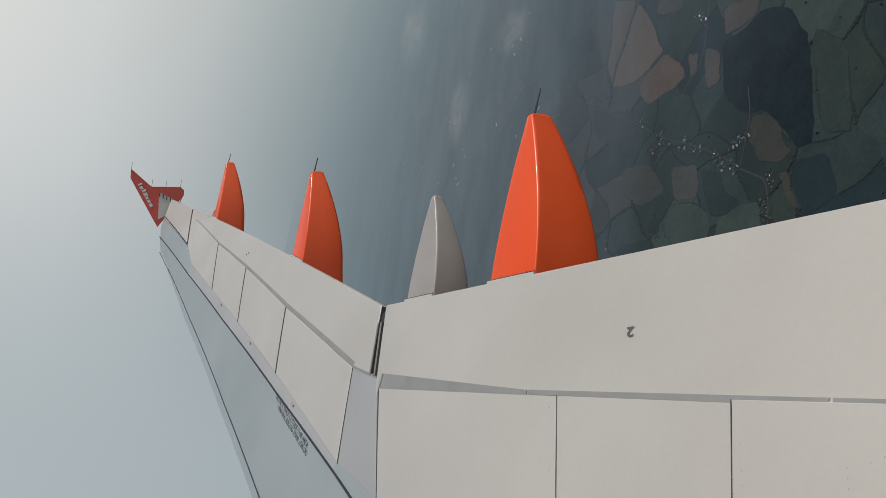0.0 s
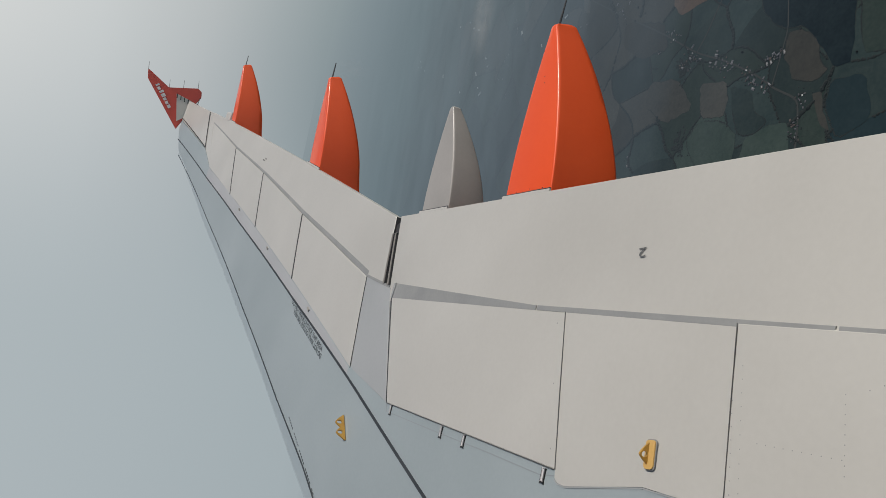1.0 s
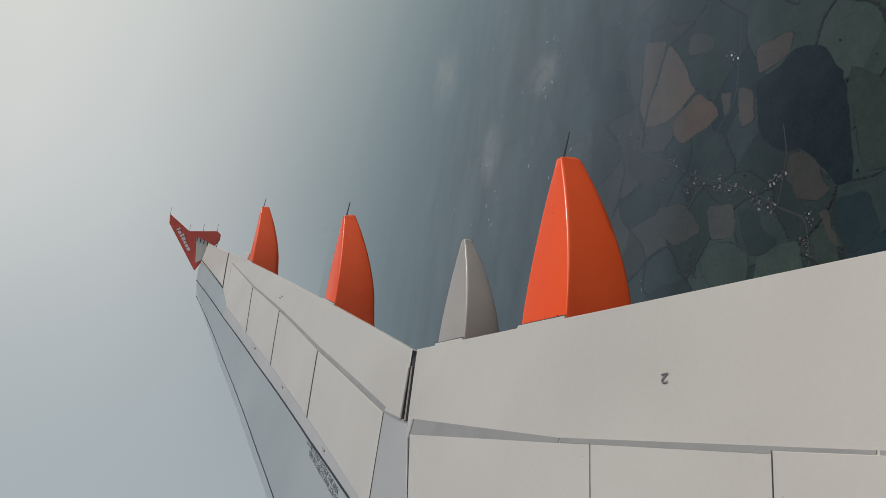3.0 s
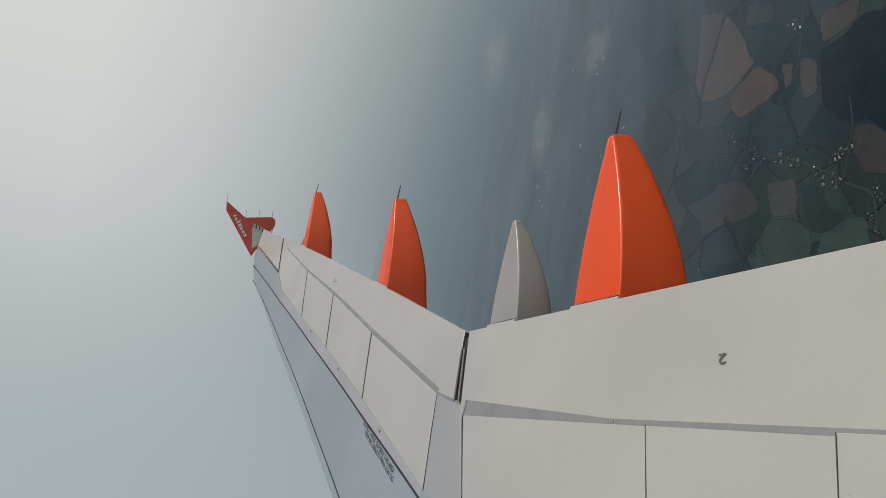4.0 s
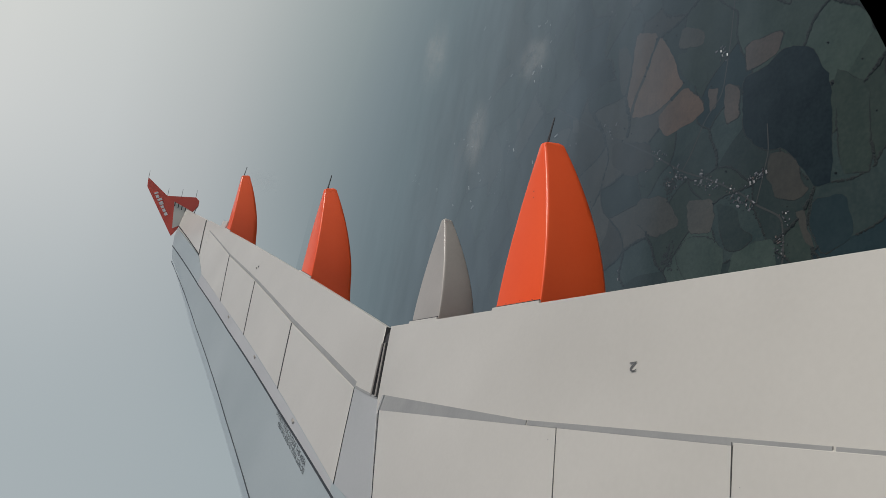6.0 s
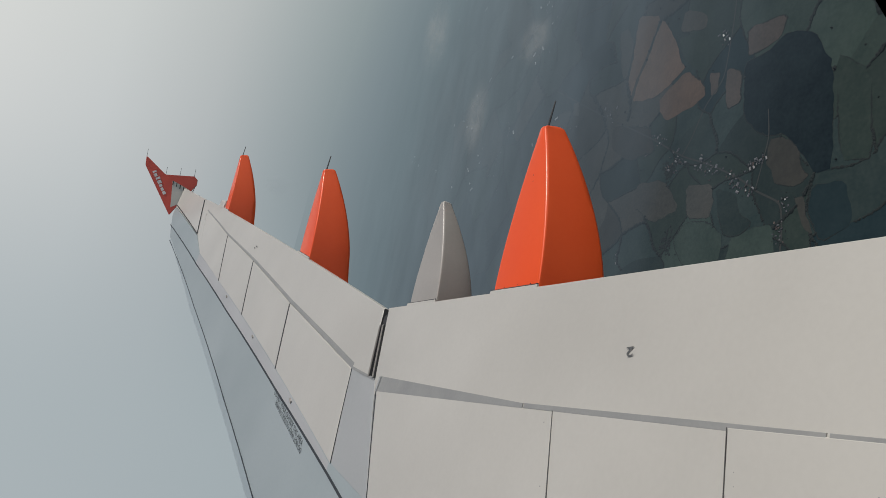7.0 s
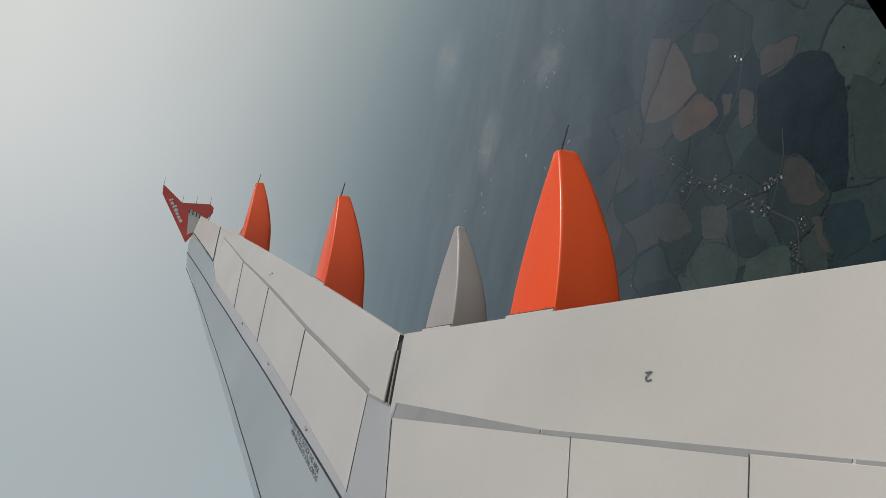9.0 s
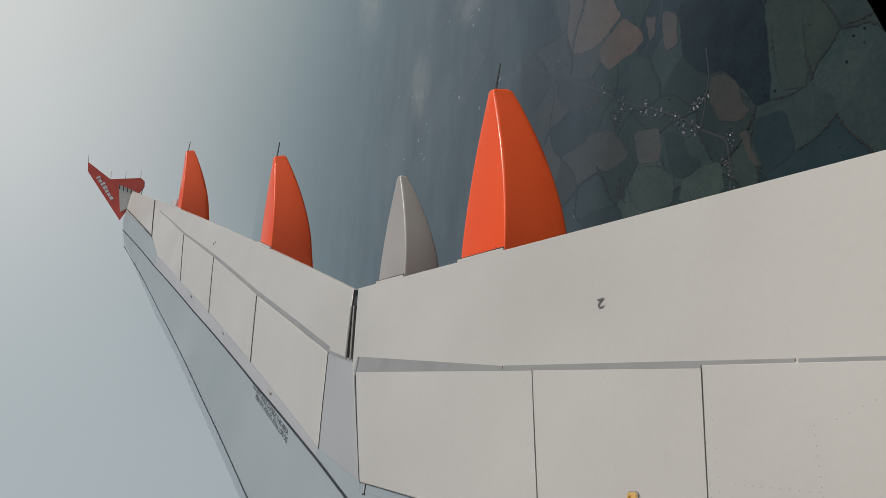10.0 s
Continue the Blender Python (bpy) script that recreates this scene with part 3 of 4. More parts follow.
def window_pane():
    """The clear acrylic pane, with a faint reflection painted in as a small pale patch, and a wider one."""
    m = bpy.data.materials.new("acrylic_painted_patches")
    m.use_nodes = True
    n, l = m.node_tree.nodes, m.node_tree.links
    n.remove(n["Principled BSDF"])
    geo = n.new("ShaderNodeNewGeometry")
    no = n.new("ShaderNodeTexNoise")
    no.inputs["Scale"].default_value, no.inputs["Detail"].default_value = 160, 4
    l.new(geo.outputs["Position"], no.inputs["Vector"])
    total = None
    # the first, small patch paints a reflection; the second is wide and fainter
    for x, z, wide, high, amount in ((-0.662, 1.423, 0.0022, 0.0030, 0.045), (-0.60, 1.47, 0.03, 0.02, 0.012)):
        off = n.new("ShaderNodeVectorMath")
        off.operation = "SUBTRACT"
        off.inputs[1].default_value = (x, PANE_Y, z)
        l.new(geo.outputs["Position"], off.inputs[0])
        sc = n.new("ShaderNodeVectorMath")
        sc.operation = "MULTIPLY"
        sc.inputs[1].default_value = (1 / wide, 0, 1 / high)
        l.new(off.outputs[0], sc.inputs[0])
        ln = n.new("ShaderNodeVectorMath")
        ln.operation = "LENGTH"
        l.new(sc.outputs[0], ln.inputs[0])
        fall = n.new("ShaderNodeMapRange")
        fall.interpolation_type = "SMOOTHERSTEP"
        fall.inputs["From Min"].default_value, fall.inputs["From Max"].default_value = 1.0, 0.0
        fall.inputs["To Max"].default_value = amount
        l.new(ln.outputs["Value"], fall.inputs["Value"])
        if total is None:
            total = fall.outputs[0]
        else:
            add = n.new("ShaderNodeMath")
            l.new(total, add.inputs[0])
            l.new(fall.outputs[0], add.inputs[1])
            total = add.outputs[0]
    patchy = n.new("ShaderNodeMapRange")
    patchy.inputs["From Min"].default_value, patchy.inputs["From Max"].default_value = 0.3, 0.7
    patchy.inputs["To Min"].default_value, patchy.inputs["To Max"].default_value = 0.6, 1.2
    l.new(no.outputs["Fac"], patchy.inputs["Value"])
    mul = n.new("ShaderNodeMath")
    mul.operation = "MULTIPLY"
    l.new(total, mul.inputs[0])
    l.new(patchy.outputs[0], mul.inputs[1])
    tl = n.new("ShaderNodeBsdfTranslucent")
    tl.inputs["Color"].default_value = (0.9, 0.9, 0.9, 1)
    tr = n.new("ShaderNodeBsdfTransparent")
    mx = n.new("ShaderNodeMixShader")
    l.new(mul.outputs[0], mx.inputs["Fac"])
    l.new(tr.outputs[0], mx.inputs[1])
    l.new(tl.outputs[0], mx.inputs[2])
    l.new(mx.outputs[0], n["Material Output"].inputs["Surface"])
    ring = [(WIN_X + (x - WIN_X) * 1.325, WIN_Z + (z - WIN_Z) * 1.325) for x, z in rounded(WIN_W, WIN_H, WIN_R)]
    k = len(ring)
    v = [(x, y, z) for y in (PANE_Y - 0.001, PANE_Y + 0.001) for x, z in ring]
    f = [list(range(k)), list(range(2 * k - 1, k - 1, -1))] + [[i, k + i, k + (i + 1) % k, (i + 1) % k] for i in range(k)]
    ob = tagged(new("window_1", mesh_of("window_1", v, f, m)), "clear acrylic cabin window pane with a faint painted reflection and a pale patch", "window", kind="structure")
    ob.visible_shadow = False


PANE_Y = 1.90
window_pane()

# ---- small parts of the wing ----


def label_text(name, words, x, y, size, turn, parent, mat=BLACK_MARK, length=0.0, lift=0.009):
    """Flat painted lettering on the wing; turn: degrees of the reading direction from +x towards +y."""
    cu = bpy.data.curves.new(name, "FONT")
    cu.body, cu.size, cu.align_x, cu.align_y = words, size, "CENTER", "CENTER"
    cu.resolution_u = 3
    tmp = bpy.data.objects.new("lettering_source", cu)
    scene.collection.objects.link(tmp)
    dg = bpy.context.evaluated_depsgraph_get()
    me = bpy.data.meshes.new_from_object(tmp.evaluated_get(dg))
    bpy.data.objects.remove(tmp)
    me.materials.clear()
    me.materials.append(mat)
    span = max(v.co.x for v in me.vertices) - min(v.co.x for v in me.vertices)
    k = length / span if length else 1.0
    c, s = math.cos(radians(turn)), math.sin(radians(turn))
    for v in me.vertices:
        v.co.x *= k
        px, py = x + v.co.x * c - v.co.y * s, y + v.co.x * s + v.co.y * c
        v.co = (px, py, top(px, py) + lift)
    return part(name, me, parent, "dark painted lettering")


label_text("flap_number", "2", -0.322, 3.897, 0.054, 96, wing, mat=GREY_MARK, length=0.038, lift=0.003)
notice_turn = math.degrees(math.atan2(-1.02, -0.33))
label_text("walkway_notice", "DO NOT WALK OUTSIDE THIS AREA", -0.853, 7.539, 0.056, notice_turn, wing, length=1.07, lift=0.003)
label_text("walkway_notice", "DO NOT WALK OUTSIDE THIS AREA", -0.918, 7.470, 0.056, notice_turn + 180, wing, length=0.97, lift=0.003)


def block(name, a, b, width, height, mat, parent, sink=0.0, label=""):
    """A bevelled bar on the wing from plan point a to b."""
    a3, b3 = Vector((*a, top(*a))), Vector((*b, top(*b)))
    d = (b3 - a3)
    L = d.length
    d.normalize()
    side = Vector((-d.y, d.x, 0)).normalized()
    up = d.cross(side) * -1
    if up.z < 0:
        up = -up
    bm = bmesh.new()
    bmesh.ops.create_cube(bm, size=1)
    for v in bm.verts:
        v.co = a3 + d * ((v.co.x + 0.5) * L) + side * (v.co.y * width) + up * ((v.co.z + 0.5) * height - sink)
    bmesh.ops.bevel(bm, geom=bm.edges[:], offset=min(width, height) * 0.2, segments=2, affect="EDGES")
    bmesh.ops.recalc_face_normals(bm, faces=bm.faces)
    me = bpy.data.meshes.new(name)
    bm.to_mesh(me)
    bm.free()
    me.materials.append(mat)
    return part(name, me, parent, label)


# dark joints between the panels
for line, w in (([(-0.57, 4.252), (-1.167, 4.075)], 0.0024), ([(-0.56, 3.414), (-1.094, 3.328), (-1.65, 3.241)], 0.0014),
                ([(-1.190, 5.698), (-1.167, 4.085)], 0.0018),
                ([(-0.437, 6.592), (-1.075, 6.42)], 0.0045)):
    ribbon("panel_joint", line, w, GREY_MARK if w < 0.0025 else SEALANT, wing, off=0.0055, thick=0.004)
for i in (1, 2, 3):
    ribbon("panel_joint", [te_pts[i], le_pts[i]], 0.022, DARK, wing, off=0.0055, thick=0.004)
ribbon("panel_joint", [(2.455, 14.885), (1.70, 14.33)], 0.03, DARK, wing, off=0.006)
ribbon("panel_joint", [(1.70, 14.33), (2.70, 17.0)], 0.018, DARK, wing, off=0.006)
ribbon("panel_joint", [(-1.200, 4.072), (-1.211, 4.045), (-1.211, 4.00), (-1.114, 3.64), (-1.112, 3.60), (-1.098, 3.330)], 0.004, KINK_PAINT, wing, off=0.0025, thick=0.003)
panel("flap_tab", [(trail(13.34) + 0.13, 13.34), (trail(13.66) + 0.11, 13.66), (trail(13.66) - 0.01, 13.66), (trail(13.34) - 0.01, 13.34)], PANEL, wing, off=0.004, nu=3, nv=2)
ribbon("flap_gap", [(-0.05, 6.372), (-0.30, 6.287), (-0.485, 6.222)], 0.11, DARK, wing, off=-0.012)
ribbon("seal_strip", [(-0.430, 6.60), (-0.502, 6.16)], 0.018, STRIP, wing, off=0.002)
ribbon("apron_edge", [(-1.190, 5.700), (-1.235, 5.675), (-1.223, 5.015), (-1.211, 4.55), (-1.206, 4.163), (-1.188, 4.075)], 0.0035, APRON, wing, off=0.0012, thick=0.003, label="faint raised edge of the skin doubler")
ribbon("panel_joint", [(-0.576, 6.064), (-1.19, 5.698)], 0.0016, SEALANT, wing, off=0.0055, thick=0.004)
# tiny illegible notice along the leading edge, as bars
for k in range(26):
    u = k / 26
    if k % 6 != 5:
        ax, ay = -1.587 + (-1.94 + 1.587) * u, 7.354 + (6.466 - 7.354) * u
        block("notice_bar", (ax, ay), (ax - 0.009, ay - 0.020), 0.009, 0.002, SEALANT, wing, sink=0.001)
# spoiler hinge slots, dark with a pale centre
for x, y in ((-1.192, 5.62), (-1.188, 4.99), (-1.184, 4.765), (-1.178, 4.14)):
    slot = block("hinge_slot", (x, y), (x - 0.055, y - 0.003), 0.026, 0.010, DARK, wing, sink=0.0075, label="dark spoiler hinge slot")
    block("hinge_pin", (x + 0.002, y), (x - 0.046, y - 0.003), 0.014, 0.010, WHITE_MARK, slot, sink=0.0055)
# small grey brackets on the hinge cover
for y in (7.6, 9.35, 11.05):
    block("hinge_bracket", (spoiler_front(y) - 0.030, y), (spoiler_front(y) - 0.050, y - 0.045), 0.014, 0.014, GREY_FAIRING, wing, sink=0.003, label="small grey hinge bracket")
# seal ribs in the gap between the flaps
for rib_a, rib_b, rib_w in (((-0.13, 6.369), (-0.482, 6.264), 0.015), ((-0.13, 6.322), (-0.490, 6.184), 0.014)):
    block("seal_rib", rib_a, rib_b, rib_w, 0.03, RIB, wing, sink=0.022, label="grey-brown rubber seal rib")
    # added dark strip paints the shaded side face in the gap
    block("gap_shade_strip", (rib_a[0], rib_a[1] - 0.012), (rib_b[0], rib_b[1] - 0.012), 0.009, 0.028, DARK, wing, sink=0.0235, label="dark strip painting the shade beside the rib")
block("gap_shade_strip", (-0.004, 6.417), (-0.53, 6.270), 0.007, 0.03, DARK, wing, sink=0.0325, label="dark strip painting the shade along the flap end")
block("strip_divider", (-0.480, 6.070), (-0.572, 6.072), 0.026, 0.008, KINK_PAINT, wing, sink=0.005)


def lug(x, y, turn, plate, k=1.0, humps=(0.0,)):
    """An ochre tie-down lug: an upright fin with a rounded hump round each eye, on a base plate or straight on the skin."""
    c, s = math.cos(radians(turn)), math.sin(radians(turn))
    z = top(x, y) + 0.008

    def place(p):
        return (x + k * (p[0] * c - p[1] * s), y + k * (p[0] * s + p[1] * c), z + k * p[2])
    reach = max(humps) + 0.062
    prof = []
    for q in range(33):
        u = reach - 2 * reach * q / 32
        prof.append((u, 0.002 + max(0.0, max(0.062 * (1 - (abs(u - h) / 0.062) ** 1.35) for h in humps))))
    prof += [(-reach, -0.004), (reach, -0.004)]
    n, m = len(prof), 12
    bm = bmesh.new()
    rims = []
    for q in (-0.006, 0.006):
        outer = [bm.verts.new(place((u, q, w))) for u, w in prof]
        eyes = [[bm.verts.new(place((h + 0.016 * math.cos(2 * math.pi * w / m), q, 0.033 + 0.019 * math.sin(2 * math.pi * w / m)))) for w in range(m)] for h in humps]
        rim = [outer] + eyes
        bounds = [bm.edges.new((loop[w], loop[(w + 1) % len(loop)])) for loop in rim for w in range(len(loop))]
        bmesh.ops.triangle_fill(bm, edges=bounds, use_beauty=True)
        rims.append(rim)
    for near, far in zip(*rims):
        for w in range(len(near)):
            bm.faces.new((near[w], near[(w + 1) % len(near)], far[(w + 1) % len(near)], far[w]))
    bmesh.ops.recalc_face_normals(bm, faces=bm.faces)
    me = bpy.data.meshes.new("tie_down_lug")
    bm.to_mesh(me)
    bm.free()
    me.materials.append(LUG)
    ob = part("tie_down_lug", me, wing, "ochre painted tie-down lug")
    if plate:
        for name, grow, low, high, mat, words in (("sealant_bead", 1.08, 0.006, 0.0095, STRIP, "dark sealant bead round the plate"), ("base_plate", 1.0, 0.0085, 0.014, LUG_BASE, "pale ochre rounded base plate")):
            v = []
            for u, w in rounded_plan(0.15, 0.066, 0.020):
                u, w = u * grow, w * (grow + 0.04 * (grow > 1)) - 0.012
                px, py = x + k * (u * c - w * s), y + k * (u * s + w * c)
                v.append((px, py, top(px, py)))
            m = len(v)
            vv = [(a, b, h + low) for a, b, h in v] + [(a, b, h + high) for a, b, h in v]
            ff = [list(range(m, 2 * m))] + [[i, (i + 1) % m, m + (i + 1) % m, m + i] for i in range(m)]
            part(name, mesh_of(name, vv, ff, mat), ob, words)
    return ob


def rounded_plan(w, h, r, n=4):
    pts = []
    for cx, cy, a0 in ((w / 2 - r, h / 2 - r, 0), (-w / 2 + r, h / 2 - r, 90), (-w / 2 + r, -h / 2 + r, 180), (w / 2 - r, -h / 2 + r, 270)):
        pts += [(cx + r * math.cos(radians(a0 + 90 * k / n)), cy + r * math.sin(radians(a0 + 90 * k / n))) for k in range(n + 1)]
    return pts


lug(-1.006, 3.634, 8, True, 0.60)
lug(-1.440, 6.222, 45, False, 0.88, humps=(-0.043, 0.043))

rod_mesh("static_discharger", (trail(16.2) - 0.02, 16.2, top(trail(16.2), 16.2) - 0.005), (trail(16.2) + 0.02, 15.75, top(trail(16.2), 16.2) - 0.03), 0.008, wing)

for u, w in ((0.03, 0.10), (0.035, -0.02), (0.03, -0.13), (0.66, 0.02), (0.70, 0.035)):
    x, y = trail(4.845) + 0.905 * u, 4.845 + w * (1 - u ** 1.75)
    z = top(0.0, 4.845) - 0.02 - 0.03 * u + (y - 4.845) * DIHEDRAL + 0.0005
    rod_mesh("fairing_screw", (x, y, z), (x, y, z + 0.0035), 0.004, near_fairing)

# rivet rows
def rivets():
    verts, faces = [], []

    def row(a, b, n, r=0.0019, seed=0):
        for k in range(n):
            u = k / (n - 1)
            x, y = a[0] + (b[0] - a[0]) * u, a[1] + (b[1] - a[1]) * u
            z = top(x, y) + 0.0045
            o = len(verts)
            verts.extend([(x + r * math.cos(radians(60 * q)), y + r * math.sin(radians(60 * q)), z) for q in range(6)])
            verts.append((x, y, z + 0.001))
            faces.extend([[o + q, o + (q + 1) % 6, o + 6] for q in range(6)])
    row((-0.715, 3.387), (-1.081, 3.311), 11)
    row((-0.684, 3.362), (-1.072, 3.283), 11)
    row((-0.890, 3.264), (-0.878, 3.026), 10)
    row((-0.719, 3.047), (-0.914, 3.013), 9)
    row((-1.075, 3.233), (-1.053, 3.063), 8)
    row((-0.70, 2.99), (-0.60, 2.80), 7)
    row((-0.66, 6.012), (-1.12, 5.73), 7, 0.003)
    row((-0.62, 4.285), (-1.1, 4.13), 3, 0.0035)
    part("rivet_rows", mesh_of("rivet_rows", verts, faces, STRIP), wing)["kind"] = "stuff"


rivets()
for x, y in ((1.00, 10.56), (0.99, 10.63)):
    block("drain_mark", (x, y), (x + 0.02, y + 0.05), 0.012, 0.004, BLACK_MARK, wing)

# pale marking bars on the fence's inner face, and its pale root patch


def fence_plate(name, pts, y, mat, label=""):
    n = len(pts)
    vv = [(x, y, z) for x, z in pts] + [(x, y + 0.004, z) for x, z in pts]
    ff = [list(range(n)), list(range(2 * n - 1, n - 1, -1))] + [[k, n + k, n + (k + 1) % n, (k + 1) % n] for k in range(n)]
    return part(name, mesh_of(name, vv, ff, mat), fence, label)


lead_a, lead_b = Vector((2.46, 1.70)), Vector((3.37, 2.40))
run = (lead_b - lead_a).normalized()
across = Vector((run.y, -run.x))
for u0, u1, w in ((0.40, 0.465, 0.088), (0.475, 0.54, 0.082), (0.552, 0.605, 0.086), (0.615, 0.685, 0.115), (0.70, 0.745, 0.13), (0.76, 0.825, 0.085), (0.84, 0.875, 0.115)):
    a0, a1 = lead_a + run * (u0 * 1.13 - 0.02), lead_a + run * (u1 * 1.13 - 0.02)
    a1 = a0.lerp(a1, 0.9)
    low, high = across * 0.064, across * (0.064 + w * 0.7)
    fence_plate("marking_bar", [tuple(a0 + low), tuple(a1 + low), tuple(a1 + high), tuple(a0 + high)], 17.033, WHITE_MARK, "pale marking bar")
fence_plate("fence_root", [(2.62, 1.715), (3.19, 1.81), (3.09, 1.46), (2.80, 1.50)], 17.034, PANEL, "pale grey root patch of the fence")
for k in range(5):
    x, z = 3.185 - 0.022 * k, 1.79 - 0.075 * k
    fence_plate("vent_slot", [(x - 0.09, z - 0.014), (x, z - 0.010), (x, z + 0.010), (x - 0.09, z + 0.004)], 17.028, BLACK_MARK)

# ---- farmland: fields, hedges, roads, farms ----
rnd = random.Random(7)


def field_material(name, a, b):
    m, n, l, p = material(name)
    geo = n.new("ShaderNodeNewGeometry")
    big = n.new("ShaderNodeTexNoise")
    big.inputs["Scale"].default_value, big.inputs["Detail"].default_value = 0.02, 7
    big.inputs["Roughness"].default_value = 0.6
    l.new(geo.outputs["Position"], big.inputs["Vector"])
    fine = n.new("ShaderNodeTexNoise")
    fine.inputs["Scale"].default_value, fine.inputs["Detail"].default_value = 0.16, 6
    l.new(geo.outputs["Position"], fine.inputs["Vector"])
    both = n.new("ShaderNodeMath")
    both.operation = "MULTIPLY_ADD"
    both.inputs[1].default_value = 0.5
    l.new(fine.outputs["Fac"], both.inputs[0])
    l.new(big.outputs["Fac"], both.inputs[2])
    r = ramp(n, [(0.50, a), (1.0, b)])
    l.new(both.outputs[0], r.inputs["Fac"])
    info = n.new("ShaderNodeObjectInfo")
    rng = n.new("ShaderNodeMapRange")
    rng.inputs["To Min"].default_value, rng.inputs["To Max"].default_value = 0.72, 1.28
    l.new(info.outputs["Random"], rng.inputs["Value"])
    hsv = n.new("ShaderNodeHueSaturation")
    l.new(rng.outputs[0], hsv.inputs["Value"])
    l.new(r.outputs["Color"], hsv.inputs["Color"])
    l.new(hsv.outputs["Color"], p.inputs["Base Color"])
    p.inputs["Roughness"].default_value = 0.95
    p.inputs["Specular IOR Level"].default_value = 0.12
    return m


FIELDS = [field_material("pasture_dark", (0.017, 0.030, 0.030), (0.032, 0.046, 0.043)),
          field_material("pasture_blue", (0.009, 0.021, 0.025), (0.016, 0.030, 0.034)),
          field_material("crop_green", (0.025, 0.041, 0.035), (0.043, 0.060, 0.051)),
          field_material("stubble_tan", (0.040, 0.041, 0.037), (0.064, 0.061, 0.053)),
          field_material("bare_soil_brown", (0.100, 0.068, 0.052), (0.146, 0.098, 0.072)),
          field_material("pale_crop", (0.060, 0.058, 0.052), (0.085, 0.080, 0.070)),
          field_material("dense_wood", (0.0022, 0.0065, 0.010), (0.009, 0.017, 0.020)),
          field_material("fallow_grey_brown", (0.050, 0.043, 0.038), (0.078, 0.064, 0.056))]
HEDGE = surface("hedge_foliage", (0.004, 0.008, 0.008), (0.008, 0.013, 0.011), 0.9, scale=0.15, fine=1.2, bump=0)
ROAD = surface("country_road", (0.026, 0.028, 0.027), (0.038, 0.039, 0.036), 0.9, scale=0.1, fine=1)
ROOFS = [surface("roof_pale_metal", (0.06, 0.06, 0.07), (0.19, 0.186, 0.19), 0.5, scale=0.3, fine=3, vary=0.45), surface("roof_grey_slate", (0.04, 0.04, 0.05), (0.09, 0.086, 0.096), 0.7, scale=0.4, fine=4, vary=0.45), surface("roof_brown_tile", (0.06, 0.046, 0.042), (0.11, 0.08, 0.07), 0.8, scale=0.4, fine=4, vary=0.45)]
BRIGHT_ROOF = surface("roof_white_sheet", (0.50, 0.50, 0.50), (0.75, 0.74, 0.72), 0.5, scale=0.2, fine=2, vary=0.3)
ROOFS.append(BRIGHT_ROOF)
WALLS = surface("render_wall", (0.06, 0.058, 0.058), (0.13, 0.125, 0.12), 0.8, scale=0.5, fine=4)

CELL = 82.0
NX, NY = 40, 48
grid = {}
ang = radians(24)
for j in range(NY + 1):
    for i in range(NX + 1):
        u = (i - 8 + 0.5 * (j % 2)) * CELL * (1 + 0.010 * i) + rnd.uniform(-31, 31)
        v = (j - 7) * CELL * (1 + 0.010 * j) + rnd.uniform(-31, 31)
        grid[i, j] = Vector((620 + u * math.cos(ang) - v * math.sin(ang), 380 + u * math.sin(ang) + v * math.cos(ang)))
edges = {}


def edge(p, q):
    """The shared, wandering line between two corners of the field pattern."""
    if (p, q) not in edges:
        a, b = grid[p], grid[q]
        n = (b - a).normalized()
        side = Vector((-n.y, n.x))
        bow, wob = rnd.uniform(-14, 14), rnd.uniform(-5, 5)
        line = [a.lerp(b, k / 6) + side * (bow * math.sin(math.pi * k / 6) + wob * math.sin(2 * math.pi * k / 6)) for k in range(7)]
        edges[p, q] = line
        edges[q, p] = line[::-1]
    return edges[p, q]


# neighbouring cells share a crop where no hedge parts them
crop, hedged = {}, {}
for j in range(NY):
    for i in range(NX):
        kind = rnd.choice([0, 0, 1, 2, 2, 2, 3, 3])
        c = (grid[i, j] + grid[i + 1, j + 1]) / 2
        if rnd.random() < 0.03:
            kind = 4
        hedged[i, j, "x"] = hedged[i, j, "y"] = True
        if i and rnd.random() < 0.30:
            kind, hedged[i, j, "x"] = crop[i - 1, j], False
        elif j and rnd.random() < 0.27:
            kind, hedged[i, j, "y"] = crop[i, j - 1], False
        if kind == 4 and c.length < 1500:
            kind = 3
        crop[i, j] = kind
near_fields = []
for j in range(NY):
    for i in range(NX):
        ring = edge((i, j), (i + 1, j))[:-1] + edge((i + 1, j), (i + 1, j + 1))[:-1] + edge((i + 1, j + 1), (i, j + 1))[:-1] + edge((i, j + 1), (i, j))[:-1]
        c = sum(ring, Vector((0, 0))) / len(ring)
        if c.length > 4450:
            continue
        near_fields.append(((c - Vector((620, 900))).length, [(p.x, p.y, GROUND + 0.6) for p in ring], crop[i, j]))
near_fields.sort(key=lambda q: q[0])
for d, ring, kind in near_fields[:260]:
    part("field", mesh_of("field", ring, [list(range(len(ring)))], FIELDS[kind]), ground)
for kind in range(5):
    verts, faces = [], []
    for d, ring, k in near_fields[260:]:
        if k == kind:
            faces.append(list(range(len(verts), len(verts) + len(ring))))
            verts += ring
    if faces:
        part("far_fields", mesh_of("far_fields", verts, faces, FIELDS[kind]), ground)["kind"] = "stuff"

